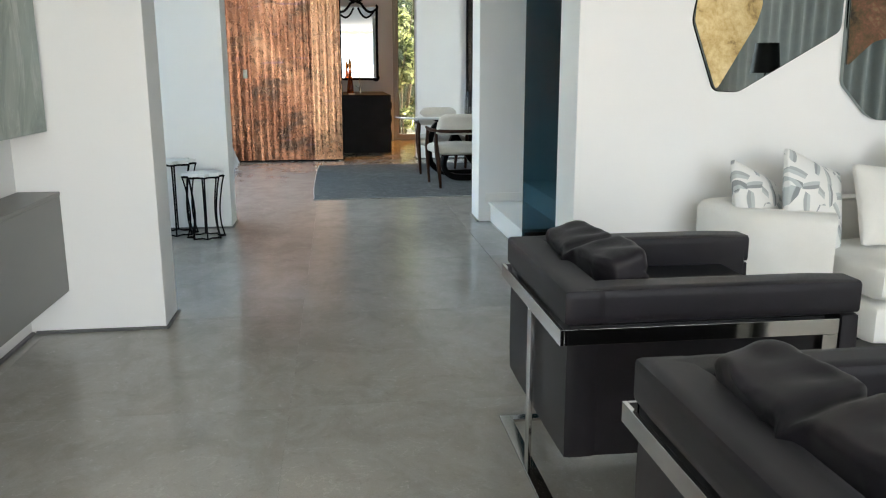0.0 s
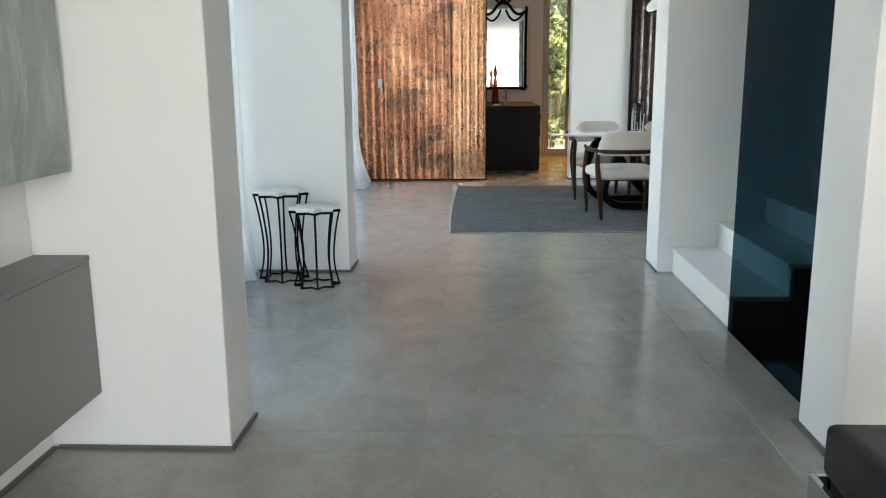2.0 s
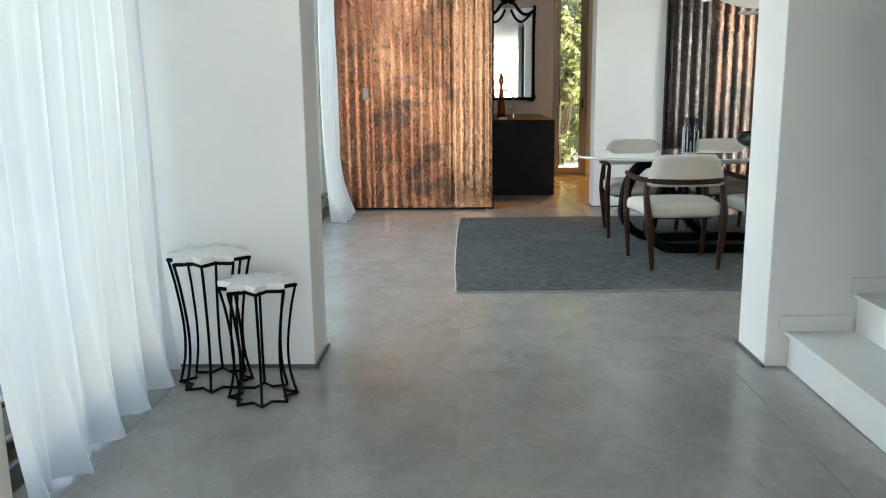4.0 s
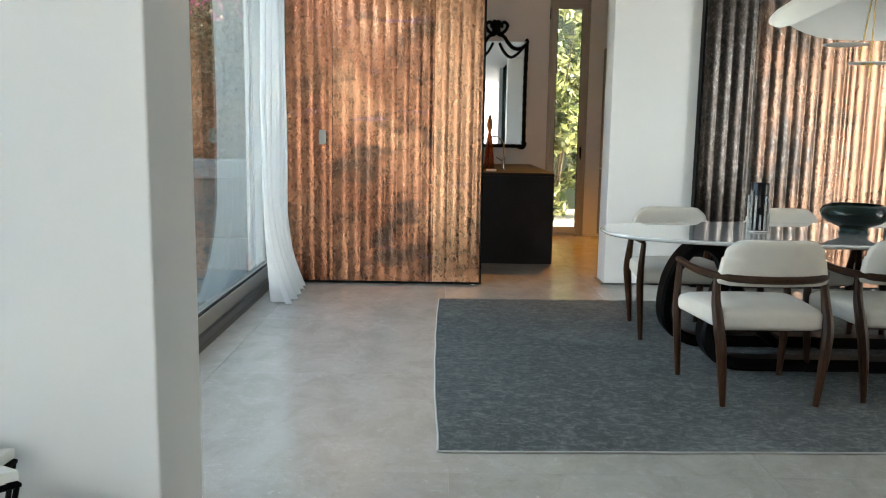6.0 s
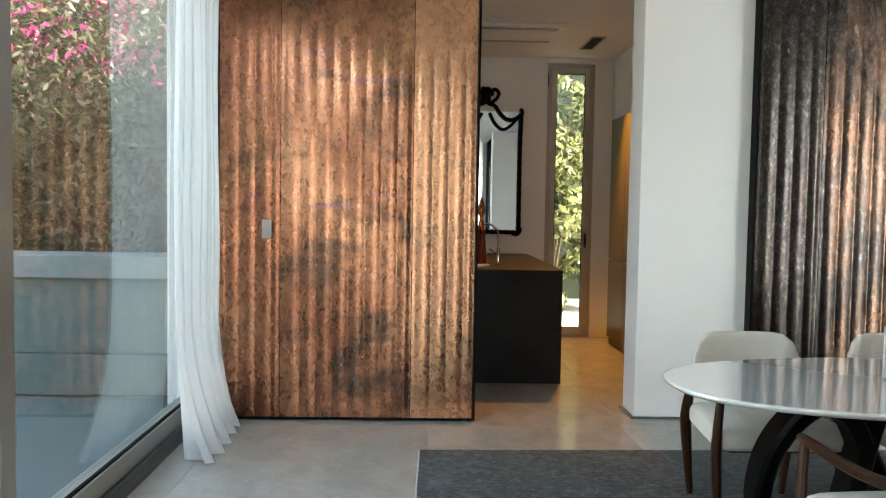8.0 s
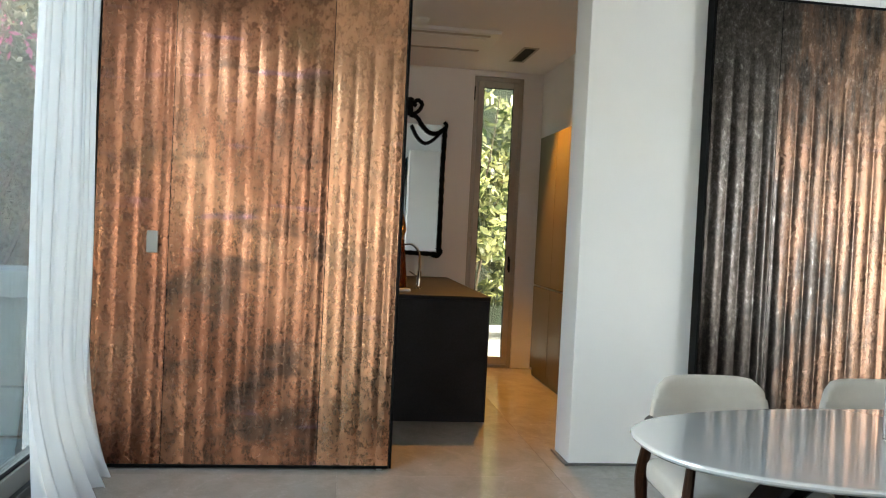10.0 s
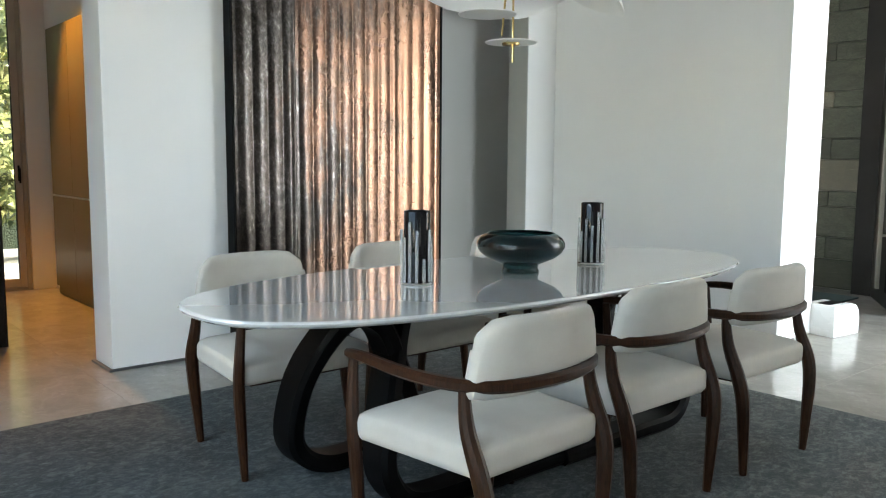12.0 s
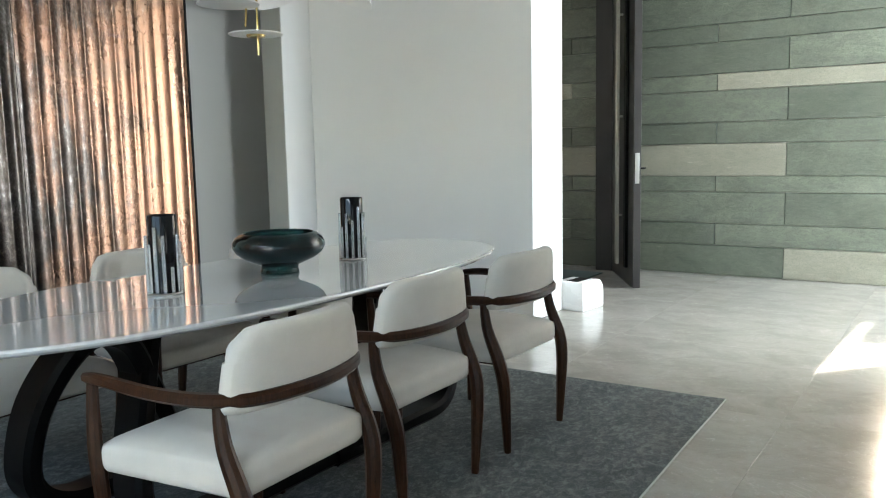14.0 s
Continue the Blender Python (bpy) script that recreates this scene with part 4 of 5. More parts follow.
# ---- pendant lamp ----
def make_lamp():
    l = thing("pendant_lamp", (2.28, 9.16, 1.65), "white sculptural pendant lamp with folded shade, discs and brass stems", "lamp")
    bm = bmesh.new()
    # a sheet folded along a drooping ridge: a shallow front flap and a deep rounded rear flap
    nu, nv = 48, 20
    layers = []
    for lift in (0.0, 0.006):
        grid = []
        for i in range(nu + 1):
            u = math.sin(math.pi / 2 * (-1 + 2 * i / nu))
            close = math.sqrt(max(0.0, 1 - abs(u) ** 7)) + 0.004
            ridge = 0.64 - 0.27 * abs(u) ** 1.8 - 0.075 * (1 - min(1.0, close))
            deep = 0.36 * max(0.0, 1 - abs(u / 0.86) ** 2.2) + 0.03 * close
            row = []
            for j in range(nv + 1):
                v = -1 + 2 * j / nv
                if v < 0:
                    q = -v
                    y, z = -0.15 * close * math.sin(q * 1.35), ridge - 0.16 * close * (1 - math.cos(q * 1.5))
                else:
                    y, z = 0.27 * close * math.sin(v * 1.45), ridge - deep * (1 - math.cos(v * math.pi / 2))
                row.append(bm.verts.new((0.06 + 0.66 * u, 0.08 + y, z + lift)))
            grid.append(row)
        layers.append(grid)
    for grid in layers:
        for a, b in zip(grid, grid[1:]):
            for j in range(nv):
                bm.faces.new((a[j], a[j + 1], b[j + 1], b[j]))
    f, g = layers
    for i in range(nu):
        bm.faces.new((f[i][0], f[i + 1][0], g[i + 1][0], g[i][0]))
        bm.faces.new((f[i][-1], f[i + 1][-1], g[i + 1][-1], g[i][-1]))
    for j in range(nv):
        bm.faces.new((f[0][j], f[0][j + 1], g[0][j + 1], g[0][j]))
        bm.faces.new((f[-1][j], f[-1][j + 1], g[-1][j + 1], g[-1][j]))
    part("shade", bm, "lampshade", l, "large folded white metal shade", angle=60)

    def disc(x, y, z, r, hole=0.0):
        d = lathe([(hole, 0), (r - 0.003, 0), (r, 0.003), (r - 0.003, 0.006), (hole, 0.006)] if hole else [(0, 0), (r - 0.003, 0), (r, 0.003), (r - 0.003, 0.006), (0, 0.006)], 36)
        bmesh.ops.translate(d, verts=d.verts[:], vec=(x, y, z))
        return d

    part("disc", disc(-0.043, 0.04, 0.082, 0.113), "lampshade", l, "small white reflector disc")
    part("disc", disc(-0.185, 0.04, 0.185, 0.125), "lampshade", l, "small white reflector disc")
    for x, y, z0, z1 in ((-0.032, 0.04, 0.0, 0.60), (-0.09, 0.05, 0.11, 0.60)):
        part("stem", sweep([Vector((x, y, z0)), Vector((x + (0.06 if x < -0.05 else 0.0), y, z1))], ring_profile(0.0045, 8), (0, 1, 0)), "brass", l, "thin brass stem")
    lens = lathe([(0, 0.060), (0.036, 0.062), (0.040, 0.070), (0.040, 0.079), (0, 0.079)], 20)
    bmesh.ops.translate(lens, verts=lens.verts[:], vec=(-0.043, 0.04, 0.010))
    part("lamp_holder", lens, "brass", l)
    part("cord", sweep([Vector((0.02, 0.02, 0.60)), Vector((0.02, 0.02, 1.27))], ring_profile(0.003, 6), (0, 1, 0)), "plastic", l)
    part("canopy", lathe([(0, 1.27), (0.06, 1.27), (0.062, 1.275), (0.062, 1.298), (0, 1.298)], 24), "lampshade", l)


make_lamp()


# ---- star stools ----
def make_stool(at, turn, radius, height, label):
    s = thing("side_stool", at, label, "stool", "star stools", turn)
    tips, inner = 8, 0.67
    outline = []
    for k in range(tips * 2):
        a = math.pi * k / tips
        r = radius * (1 if k % 2 == 0 else inner)
        outline.append((r * math.cos(a), r * math.sin(a), height - 0.024))
    part("seat_top", prism(outline, 0.024, 2, 0.003), "lampshade", s, "white star-shaped top", angle=25)
    rim = [Vector((x * 0.985, y * 0.985, height - 0.033)) for x, y, _ in outline]
    part("top_ring", sweep(rim, ring_profile(0.0075, 6), (0, 0, 1), closed=True), "blackmetal", s, "black wire ring")
    foot = [Vector((x * 0.90, y * 0.90, 0.008)) for x, y, _ in outline]
    part("base_ring", sweep(foot, ring_profile(0.0065, 6), (0, 0, 1), closed=True), "blackmetal", s, "black wire ring")
    for k in range(tips):
        a = 2 * math.pi * k / tips
        pts = spline([(radius * f * math.cos(a), radius * f * math.sin(a), z) for f, z in ((0.97, height - 0.034), (0.83, height * 0.74), (0.71, height * 0.45), (0.73, height * 0.22), (0.88, 0.010))], 6)
        part("wire_leg", sweep(pts, ring_profile(0.0062, 6), (-math.sin(a), math.cos(a), 0)), "blackmetal", s, "black curved wire leg")
    return s


make_stool((-1.285, 5.945, 0), 8, 0.178, 0.596, "tall side stool with white star top and black wire frame")
make_stool((-1.03, 5.765, 0), 12, 0.160, 0.514, "low side stool with white star top and black wire frame")


# ---- living room, west wall ----
console = thing("wall_console", (WEST + 0.001, 0.413, 0), "grey lacquered console floating on the wall", "console")
part("body", box((0, 0, 0.215), (0.195, 2.995, 0.690), 0.003), "console", console)
part("top", box((-0.0005, -0.002, 0.691), (0.197, 2.998, 0.711), 0.003), "console", console)
for k in range(1, 3):
    part("door_gap", box((0.1935, k * 1.0 - 0.002, 0.22), (0.1965, k * 1.0 + 0.002, 0.688)), "trim", console)
painting = thing("painting", (WEST + 0.001, 0.9, 1.0), "large abstract grey-green painting on canvas", "painting")
part("stretcher", box((0, 0.02, 0.02), (0.150, 2.46, 1.42), 0.003), "blackleather", painting)
part("canvas", box((0.151, 0, 0), (0.178, 2.48, 1.45), 0.004), "canvas", painting, "brushed grey-green canvas")


# ---- armchairs ----
def make_armchair(at, label):
    """Origin on the floor at the back corner; the back runs along y, the sitter faces +x."""
    c = thing("armchair", at, label, "armchair", "dark velvet armchairs")
    D, W = 0.865, 0.755

    def soft(a, b, r, n=6, puff=0.0):
        h = Vector([(q - p) / 2 for p, q in zip(a, b)])
        m = Vector([(q + p) / 2 for p, q in zip(a, b)])
        return rbox(h, r, n, lambda q: m + Vector([c * (1 + puff * (1 - (q[(i + 1) % 3] / h[(i + 1) % 3]) ** 2)) for i, c in enumerate(q)]))

    part("back", soft((0.0, 0.0, 0.601), (0.125, W, 0.704), 0.018), "velvet", c, "charcoal velvet back roll")
    part("arm", soft((0.03, 0.001, 0.6015), (D, 0.115, 0.7035), 0.018), "velvet", c, "charcoal velvet arm")
    part("arm", soft((0.03, W - 0.115, 0.6015), (D, W - 0.001, 0.7035), 0.018), "velvet", c, "charcoal velvet arm")
    part("back_panel", soft((0.012, 0.012, 0.210), (0.11, W - 0.012, 0.550), 0.012, 4), "velvet", c, "charcoal velvet back panel")
    for y0, y1 in ((0.012, 0.10), (W - 0.10, W - 0.012)):
        part("side_panel", soft((0.04, y0 + (0.001 if y0 < 0.1 else 0), 0.211), (D - 0.10, y1 - (0.001 if y0 > 0.1 else 0), 0.549), 0.012, 4), "velvet", c, "charcoal velvet side panel")
    for y0, y1 in ((0.085, 0.116), (W - 0.116, W - 0.085)):
        part("inner_panel", soft((0.127, y0, 0.30), (D - 0.02, y1, 0.69), 0.01, 4), "velvet", c)
    part("inner_panel", soft((0.09, 0.117, 0.30), (0.128, W - 0.117, 0.69), 0.01, 4), "velvet", c)
    part("arm_front", soft((D - 0.06, 0.002, 0.30), (D - 0.002, 0.113, 0.604), 0.012, 4), "velvet", c)
    part("arm_front", soft((D - 0.06, W - 0.113, 0.30), (D - 0.002, W - 0.002, 0.604), 0.012, 4), "velvet", c)
    part("seat_base", soft((0.111, 0.101, 0.225), (D - 0.05, W - 0.101, 0.30), 0.012, 4), "velvet", c)
    part("seat_cushion", soft((0.13, 0.118, 0.301), (D - 0.01, W - 0.118, 0.445), 0.045, 7, 0.04), "velvet", c, "charcoal velvet seat cushion")

    def pillow(q):
        k = 1 - 0.42 * min(1, abs(q.y) / 0.257) ** 3
        crease = math.exp(-((q.y + 0.3 * q.z - 0.03) / 0.022) ** 2)
        fold = abs(noise.noise((q.y * 9 + q.z * 5, q.z * 7, 3)))
        wob = 0.010 * noise.noise(q * 7) - 0.018 * math.exp(-(fold / 0.07) ** 2) * 0.5 - 0.022 * crease
        q = Vector((q.x, q.y, q.z - 0.016 * crease * (1 if q.z > 0 else 0) + 0.012 * noise.noise((q.y * 14, q.x * 12, 5))))
        p = Vector((q.x * k + wob, q.y, q.z + 0.02 * noise.noise((q.y * 8, 1, 2))))
        return Matrix.Rotation(radians(7), 3, "Z") @ Matrix.Rotation(radians(-12), 3, "Y") @ p + Vector((0.222, W / 2, 0.614))

    part("back_cushion", rbox((0.088, 0.250, 0.155), 0.022, 30, pillow), "velvet", c, "crumpled charcoal velvet cushion", angle=80)
    # flat chrome bar frame
    part("band", box((-0.012, -0.012, 0.553), (-0.001, W + 0.012, 0.598), 0.001), "chrome", c, "flat chrome band")
    part("band", box((0.0, -0.012, 0.553), (D - 0.075, -0.001, 0.598), 0.001), "chrome", c, "flat chrome band")
    part("band", box((0.0, W + 0.001, 0.553), (D - 0.075, W + 0.012, 0.598), 0.001), "chrome", c, "flat chrome band")
    part("shadow_gap", box((0.02, 0.004, 0.549), (D - 0.11, W - 0.004, 0.602)), "blackleather", c)
    for x in (-0.009, D - 0.115):
        part("upright", box((x - 0.003, W * 0.42, 0.012), (x + 0.008, W * 0.42 + 0.045, 0.552), 0.001), "chrome", c, "flat chrome upright") if x < 0 else None
    for y in (-0.011, W):
        part("upright", box((D - 0.120, y, 0.012), (D - 0.075, y + 0.011, 0.552), 0.001), "chrome", c, "flat chrome upright")
    part("base_bar", boxes(((-0.014, -0.012, 0.0), (0.031, W + 0.012, 0.011)), ((0.031, -0.012, 0.0), (D - 0.075, 0.030, 0.011)), ((0.031, W - 0.030, 0.0), (D - 0.075, W + 0.012, 0.011)), bevel=0.002), "chrome", c, "flat chrome floor bar")
    return c


arm_a = make_armchair((0.600, 1.352, 0), "boxy charcoal velvet armchair on a flat chrome frame")
copy_thing(arm_a, pose(0.602, 0.098, 0))


# ---- sofa and cushions ----
def make_sofa():
    s = thing("sofa", (1.805, 3.325, 0), "curved ivory boucle sofa against the white wall", "sofa")
    # rounded end and back wrap: an outline swept as one upholstered shell
    shell = spline([(0.43, -0.66, 0.37), (0.33, -0.60, 0.37), (0.17, -0.49, 0.37), (0.085, -0.33, 0.37), (0.10, -0.16, 0.37), (0.30, -0.10, 0.37), (0.8, -0.10, 0.37), (1.6, -0.10, 0.37), (2.6, -0.10, 0.37)], 7)
    prof = [(-0.30, -0.075), (-0.285, -0.088), (0.235, -0.088), (0.262, -0.07), (0.27, -0.03), (0.27, 0.03), (0.262, 0.07), (0.235, 0.088), (-0.285, 0.088), (-0.30, 0.075)]
    part("back_shell", sweep(shell, prof, (0, 0, 1)), "sofa", s, "curved ivory back and arm", angle=50)
    piping = [p + Vector((0, 0, 0.262)) for p in shell]
    off = []
    for i, p in enumerate(piping):
        t = (piping[min(i + 1, len(piping) - 1)] - piping[max(i - 1, 0)]).normalized()
        off.append(p + Vector((0, 0, 1)).cross(t) * -0.078)
    part("piping", sweep(off, ring_profile(0.005, 6), (0, 0, 1)), "sofa", s)
    part("seat_base", rbox((1.02, 0.33, 0.10), 0.05, 7, lambda q: q + Vector((1.54, -0.54, 0.17))), "sofa", s, angle=60)
    part("seat_cushion", rbox((1.00, 0.33, 0.085), 0.06, 8, lambda q: Vector((q.x, q.y, q.z + 0.02 * (1 - (q.x / 1.0) ** 2) * (q.z > 0))) + Vector((1.52, -0.56, 0.355))), "sofa", s, "ivory seat cushion", angle=60)
    part("plinth", box((0.25, -0.55, 0.0), (2.45, -0.12, 0.07), 0.005), "blackleather", s)
    return s


make_sofa()


def make_cushion(at, spin, size, material, label):
    def bend(q):
        u, v = q.x / size, q.z / size
        k = max(0.0, (1 - abs(u) ** 2.6)) ** 0.6 * max(0.0, (1 - abs(v) ** 2.6)) ** 0.6
        pinch = 1 - 0.07 * (1 - abs(u * v))
        return Vector((q.x * pinch, q.y * (0.12 + 0.88 * k) + 0.006 * noise.noise(q * 14), q.z * pinch + 0.004 * noise.noise(q * 11)))
    ob = part("cushion", rbox((size, 0.075, size), 0.012, 14, bend), material, angle=80)
    ob.matrix_world = pose(*at, *spin)
    return tagged(ob, label, "cushion", "sofa cushions")


make_cushion((2.050, 3.03, 0.635), (-30, 24, 22), 0.180, "printed", "white cotton cushion with grey leaf print on the sofa")
make_cushion((2.290, 2.95, 0.650), (-20, 20, 20), 0.215, "printed", "white cotton cushion with grey leaf print on the sofa")
make_cushion((2.665, 2.88, 0.635), (-22, 4, 4), 0.20, "sofa", "plain ivory cushion on the sofa")
make_cushion((2.93, 3.03, 0.675), (-20, 30, -6), 0.21, "sofa", "plain ivory cushion on the sofa")


# ---- wall art with smoked mirrors ----
def rounded(points, r, n=5):
    """Rounds the corners of an outline in the x-z plane."""
    out, m = [], len(points)
    for i, p in enumerate(points):
        p, a, b = Vector(p), Vector(points[i - 1]), Vector(points[(i + 1) % m])
        s, e = p + (a - p).normalized() * min(r, (a - p).length * 0.45), p + (b - p).normalized() * min(r, (b - p).length * 0.45)
        out += [s * (1 - t) ** 2 + p * 2 * t * (1 - t) + e * t * t for t in (k / n for k in range(n + 1))]
    return out


def plate(points, y, thick, r=0.05):
    return prism([(p.x, y, p.y) for p in rounded(points, r)], -thick, 1)


art = thing("wall_art", (-0.055, 3.349, 0.010), "faceted smoked mirror panel with a gold leaf facet", "wall art", "mirror wall art")
part("mirror_plate", plate([(1.87, 1.62), (1.852, 1.51), (1.985, 1.165), (2.12, 1.158), (2.20, 1.205), (2.655, 1.465), (2.655, 2.0), (2.0, 2.05)], -0.002, 0.007, 0.035), "smoky", art, "smoked mirror plate", angle=20)
part("gold_panel", plate([(1.87, 1.62), (1.862, 1.51), (1.99, 1.178), (2.005, 1.178), (2.19, 1.50), (2.215, 1.59), (2.19, 1.75), (1.95, 1.80)], -0.0095, 0.004, 0.025), "gold", art, "gold leaf facet", angle=20)
part("rim", plate([(1.866, 1.62), (1.848, 1.51), (1.982, 1.161), (2.121, 1.154), (2.202, 1.201), (2.659, 1.462), (2.659, 2.004), (1.998, 2.054)], -0.0005, 0.001, 0.035), "blackmetal", art, angle=20)
art2 = thing("wall_art", (-0.065, 3.349, 0.016), "faceted smoked mirror panel with a mottled metal facet", "wall art", "mirror wall art")
part("mirror_plate", plate([(2.672, 1.95), (2.688, 1.19), (2.84, 1.03), (2.90, 1.0), (3.25, 1.0), (3.42, 1.2), (3.42, 1.9)], -0.002, 0.03, 0.03), "smoky", art2, "smoked mirror plate", angle=20)
part("metal_panel", plate([(2.68, 1.94), (2.698, 1.28), (2.83, 1.40), (3.10, 1.48), (3.38, 1.56), (3.40, 1.88)], -0.0325, 0.006, 0.02), "artmetal", art2, "mottled brown and red metal facet", angle=20)


# ---- living room, seen in the mirrors ----
lamp_stand = thing("floor_lamp", (4.55, -0.95, 0), "slender floor lamp with a black drum shade", "lamp")
part("foot", lathe([(0, 0), (0.14, 0), (0.142, 0.006), (0.13, 0.014), (0.012, 0.02), (0, 0.02)], 28), "blackmetal", lamp_stand)
part("pole", lathe([(0, 0.02), (0.009, 0.02), (0.009, 1.45), (0, 1.45)], 12), "blackmetal", lamp_stand)
part("shade", lathe([(0.150, 1.25), (0.153, 1.25), (0.118, 1.56), (0.115, 1.56), (0.150, 1.252)], 32), "blackleather", lamp_stand, "black drum shade")


def drape(name, x, y0, y1, label):
    n, rows = 240, 1
    verts, faces = [], []
    for k in (0, 1):
        for i in range(n + 1):
            u = i / n
            verts.append((x + 0.035 * math.sin(u * 150) + 0.012 * math.sin(u * 47), y0 + (y1 - y0) * u, 0.01 if k == 0 else TOP - 0.01))
    for i in range(n):
        faces.append((i, i + 1, n + 2 + i, n + 1 + i))
    me = bpy.data.meshes.new(name)
    me.from_pydata(verts, [], faces)
    me.materials.append(M["greycloth"])
    return tagged(finish(new(name, me), True, 180), label, "curtain")


drape("curtain", 6.2, -5.2, 1.5, "pale grey floor-length curtain along the living room wall")


# ---- kitchen ----
island = thing("kitchen_island", (0.872, 12.36, 0), "long charcoal stone kitchen island", "kitchen island")
part("body", box((-2.2, 0.012, 0), (-0.012, 2.2, 0.878), 0.003), "island", island)
part("worktop", box((-2.2, 0, 0.879), (0, 2.22, 0.91), 0.004), "island", island, "charcoal stone worktop")
part("end_panel", box((-0.0115, 0.013, 0), (-0.001, 2.2, 0.877), 0.002), "island", island)
for k, y in enumerate((0.30, 1.25)):
    part("carved_bracket", sweep(spline([(-0.004 + dx, y, z) for dx, z in ((0.0, 0.80), (0.02, 0.77), (0.022, 0.70), (0.004, 0.63), (0.018, 0.56), (0.02, 0.48), (0.003, 0.40), (0.016, 0.30), (0.018, 0.20), (0.003, 0.12), (0.014, 0.05))], 6), ring_profile(0.013, 8), (0, 1, 0)), "blackmetal", island, "carved black side bracket")
tap = thing("tap", (0.405, 12.93, 0.91), "chrome swan-neck kitchen tap on the island", "tap")
part("spout", sweep(spline([(0, 0, 0.0), (0, 0, 0.20), (-0.012, 0, 0.29), (-0.07, 0, 0.345), (-0.14, 0, 0.335), (-0.17, 0, 0.28), (-0.172, 0, 0.24)], 7), ring_profile(0.0095, 10), (0, 1, 0)), "chrome", tap, "curved chrome spout")
part("body", lathe([(0, 0), (0.026, 0), (0.027, 0.004), (0.018, 0.010), (0.018, 0.13), (0.014, 0.14), (0, 0.14)], 20), "chrome", tap)
part("lever", sweep([Vector((0, 0, 0.085)), Vector((-0.075, 0, 0.135))], ring_profile(0.006, 8), (0, 1, 0)), "chrome", tap)
bottle = thing("bottle", (0.245, 12.80, 0.91), "tall amber glass decanter with a pointed stopper", "bottle")
part("flask", lathe([(0, 0.0), (0.052, 0.0), (0.056, 0.008), (0.050, 0.12), (0.036, 0.26), (0.022, 0.36), (0.024, 0.375), (0.018, 0.38), (0.018, 0.34), (0.03, 0.25), (0.044, 0.12), (0.046, 0.02), (0, 0.014)], 28), "amber", bottle, "amber glass flask")
part("stopper", lathe([(0, 0.372), (0.015, 0.374), (0.014, 0.40), (0.030, 0.44), (0.033, 0.47), (0.022, 0.52), (0.010, 0.56), (0, 0.585)], 24), "amber", bottle, "pointed amber stopper")
tray = part("soap_tray", box((-0.05, -0.035, 0), (0.05, 0.035, 0.02), 0.004), "whitepaint")
tray.matrix_world = pose(0.26, 12.62, 0.9105)
tagged(tray, "small white tray on the island", "tray")


def tall_cabinet(y0, y1):
    c = thing("tall_cabinet", (1.695, y0, 0), "tall bronze lacquered kitchen cabinet", "cabinet", "tall kitchen cabinets")
    w = y1 - y0
    part("carcass", box((0.022, 0.001, 0.0), (0.083, w - 0.001, 2.32), 0.002), "bronze", c)
    for z0, z1 in ((0.08, 0.875), (0.895, 2.315)):
        part("door", box((0, 0.003, z0), (0.020, w - 0.003, z1), 0.002), "bronze", c)
    part("grip", box((0.004, 0.003, 0.877), (0.016, w - 0.003, 0.890), 0.002), "steel", c, "steel grip rail")


for a, b in ((13.76, 14.36), (13.16, 13.76), (12.56, 13.16), (11.96, 12.56)):
    tall_cabinet(a, b)

garden_door = thing("window_kitchen", (1.076, 14.72, 0), "narrow full-height glazed garden door in a greige frame", "window", kind="structure")
part("frame", boxes(((0.0, 0, 0), (0.035, 0.09, 2.945)), ((0.465, 0, 0), (0.505, 0.09, 2.945)), ((0.036, 0, 2.90), (0.464, 0.09, 2.945)), ((0.036, 0, 0.0), (0.464, 0.09, 0.03)), bevel=0.003), "beigealu", garden_door)
sash = part("sash", boxes(((0.04, -0.012, 0.035), (0.095, 0.05, 2.895)), ((0.405, -0.012, 0.035), (0.46, 0.05, 2.895)), ((0.096, -0.012, 2.835), (0.404, 0.05, 2.895)), ((0.096, -0.012, 0.035), (0.404, 0.05, 0.11)), bevel=0.003), "beigealu", garden_door)
kp = part("pane", box((0.09, 0.018, 0.105), (0.41, 0.026, 2.84)), "pane", sash)
kp.visible_shadow = False
part("gasket", boxes(((0.0955, -0.004, 0.1105), (0.102, 0.017, 2.8345)), ((0.398, -0.004, 0.1105), (0.4045, 0.017, 2.8345)), ((0.103, -0.004, 2.828), (0.397, 0.017, 2.8345))), "blackmetal", sash)
part("handle", boxes(((0.424, -0.020, 1.00), (0.442, -0.0125, 1.14)), ((0.427, -0.055, 1.06), (0.439, -0.0205, 1.075)), ((0.425, -0.062, 0.98), (0.441, -0.050, 1.115)), bevel=0.003), "blackmetal", garden_door, "black lever handle")
part("hinge", box((-0.012, -0.016, 2.70), (0.008, -0.001, 2.84), 0.003), "blackmetal", garden_door)


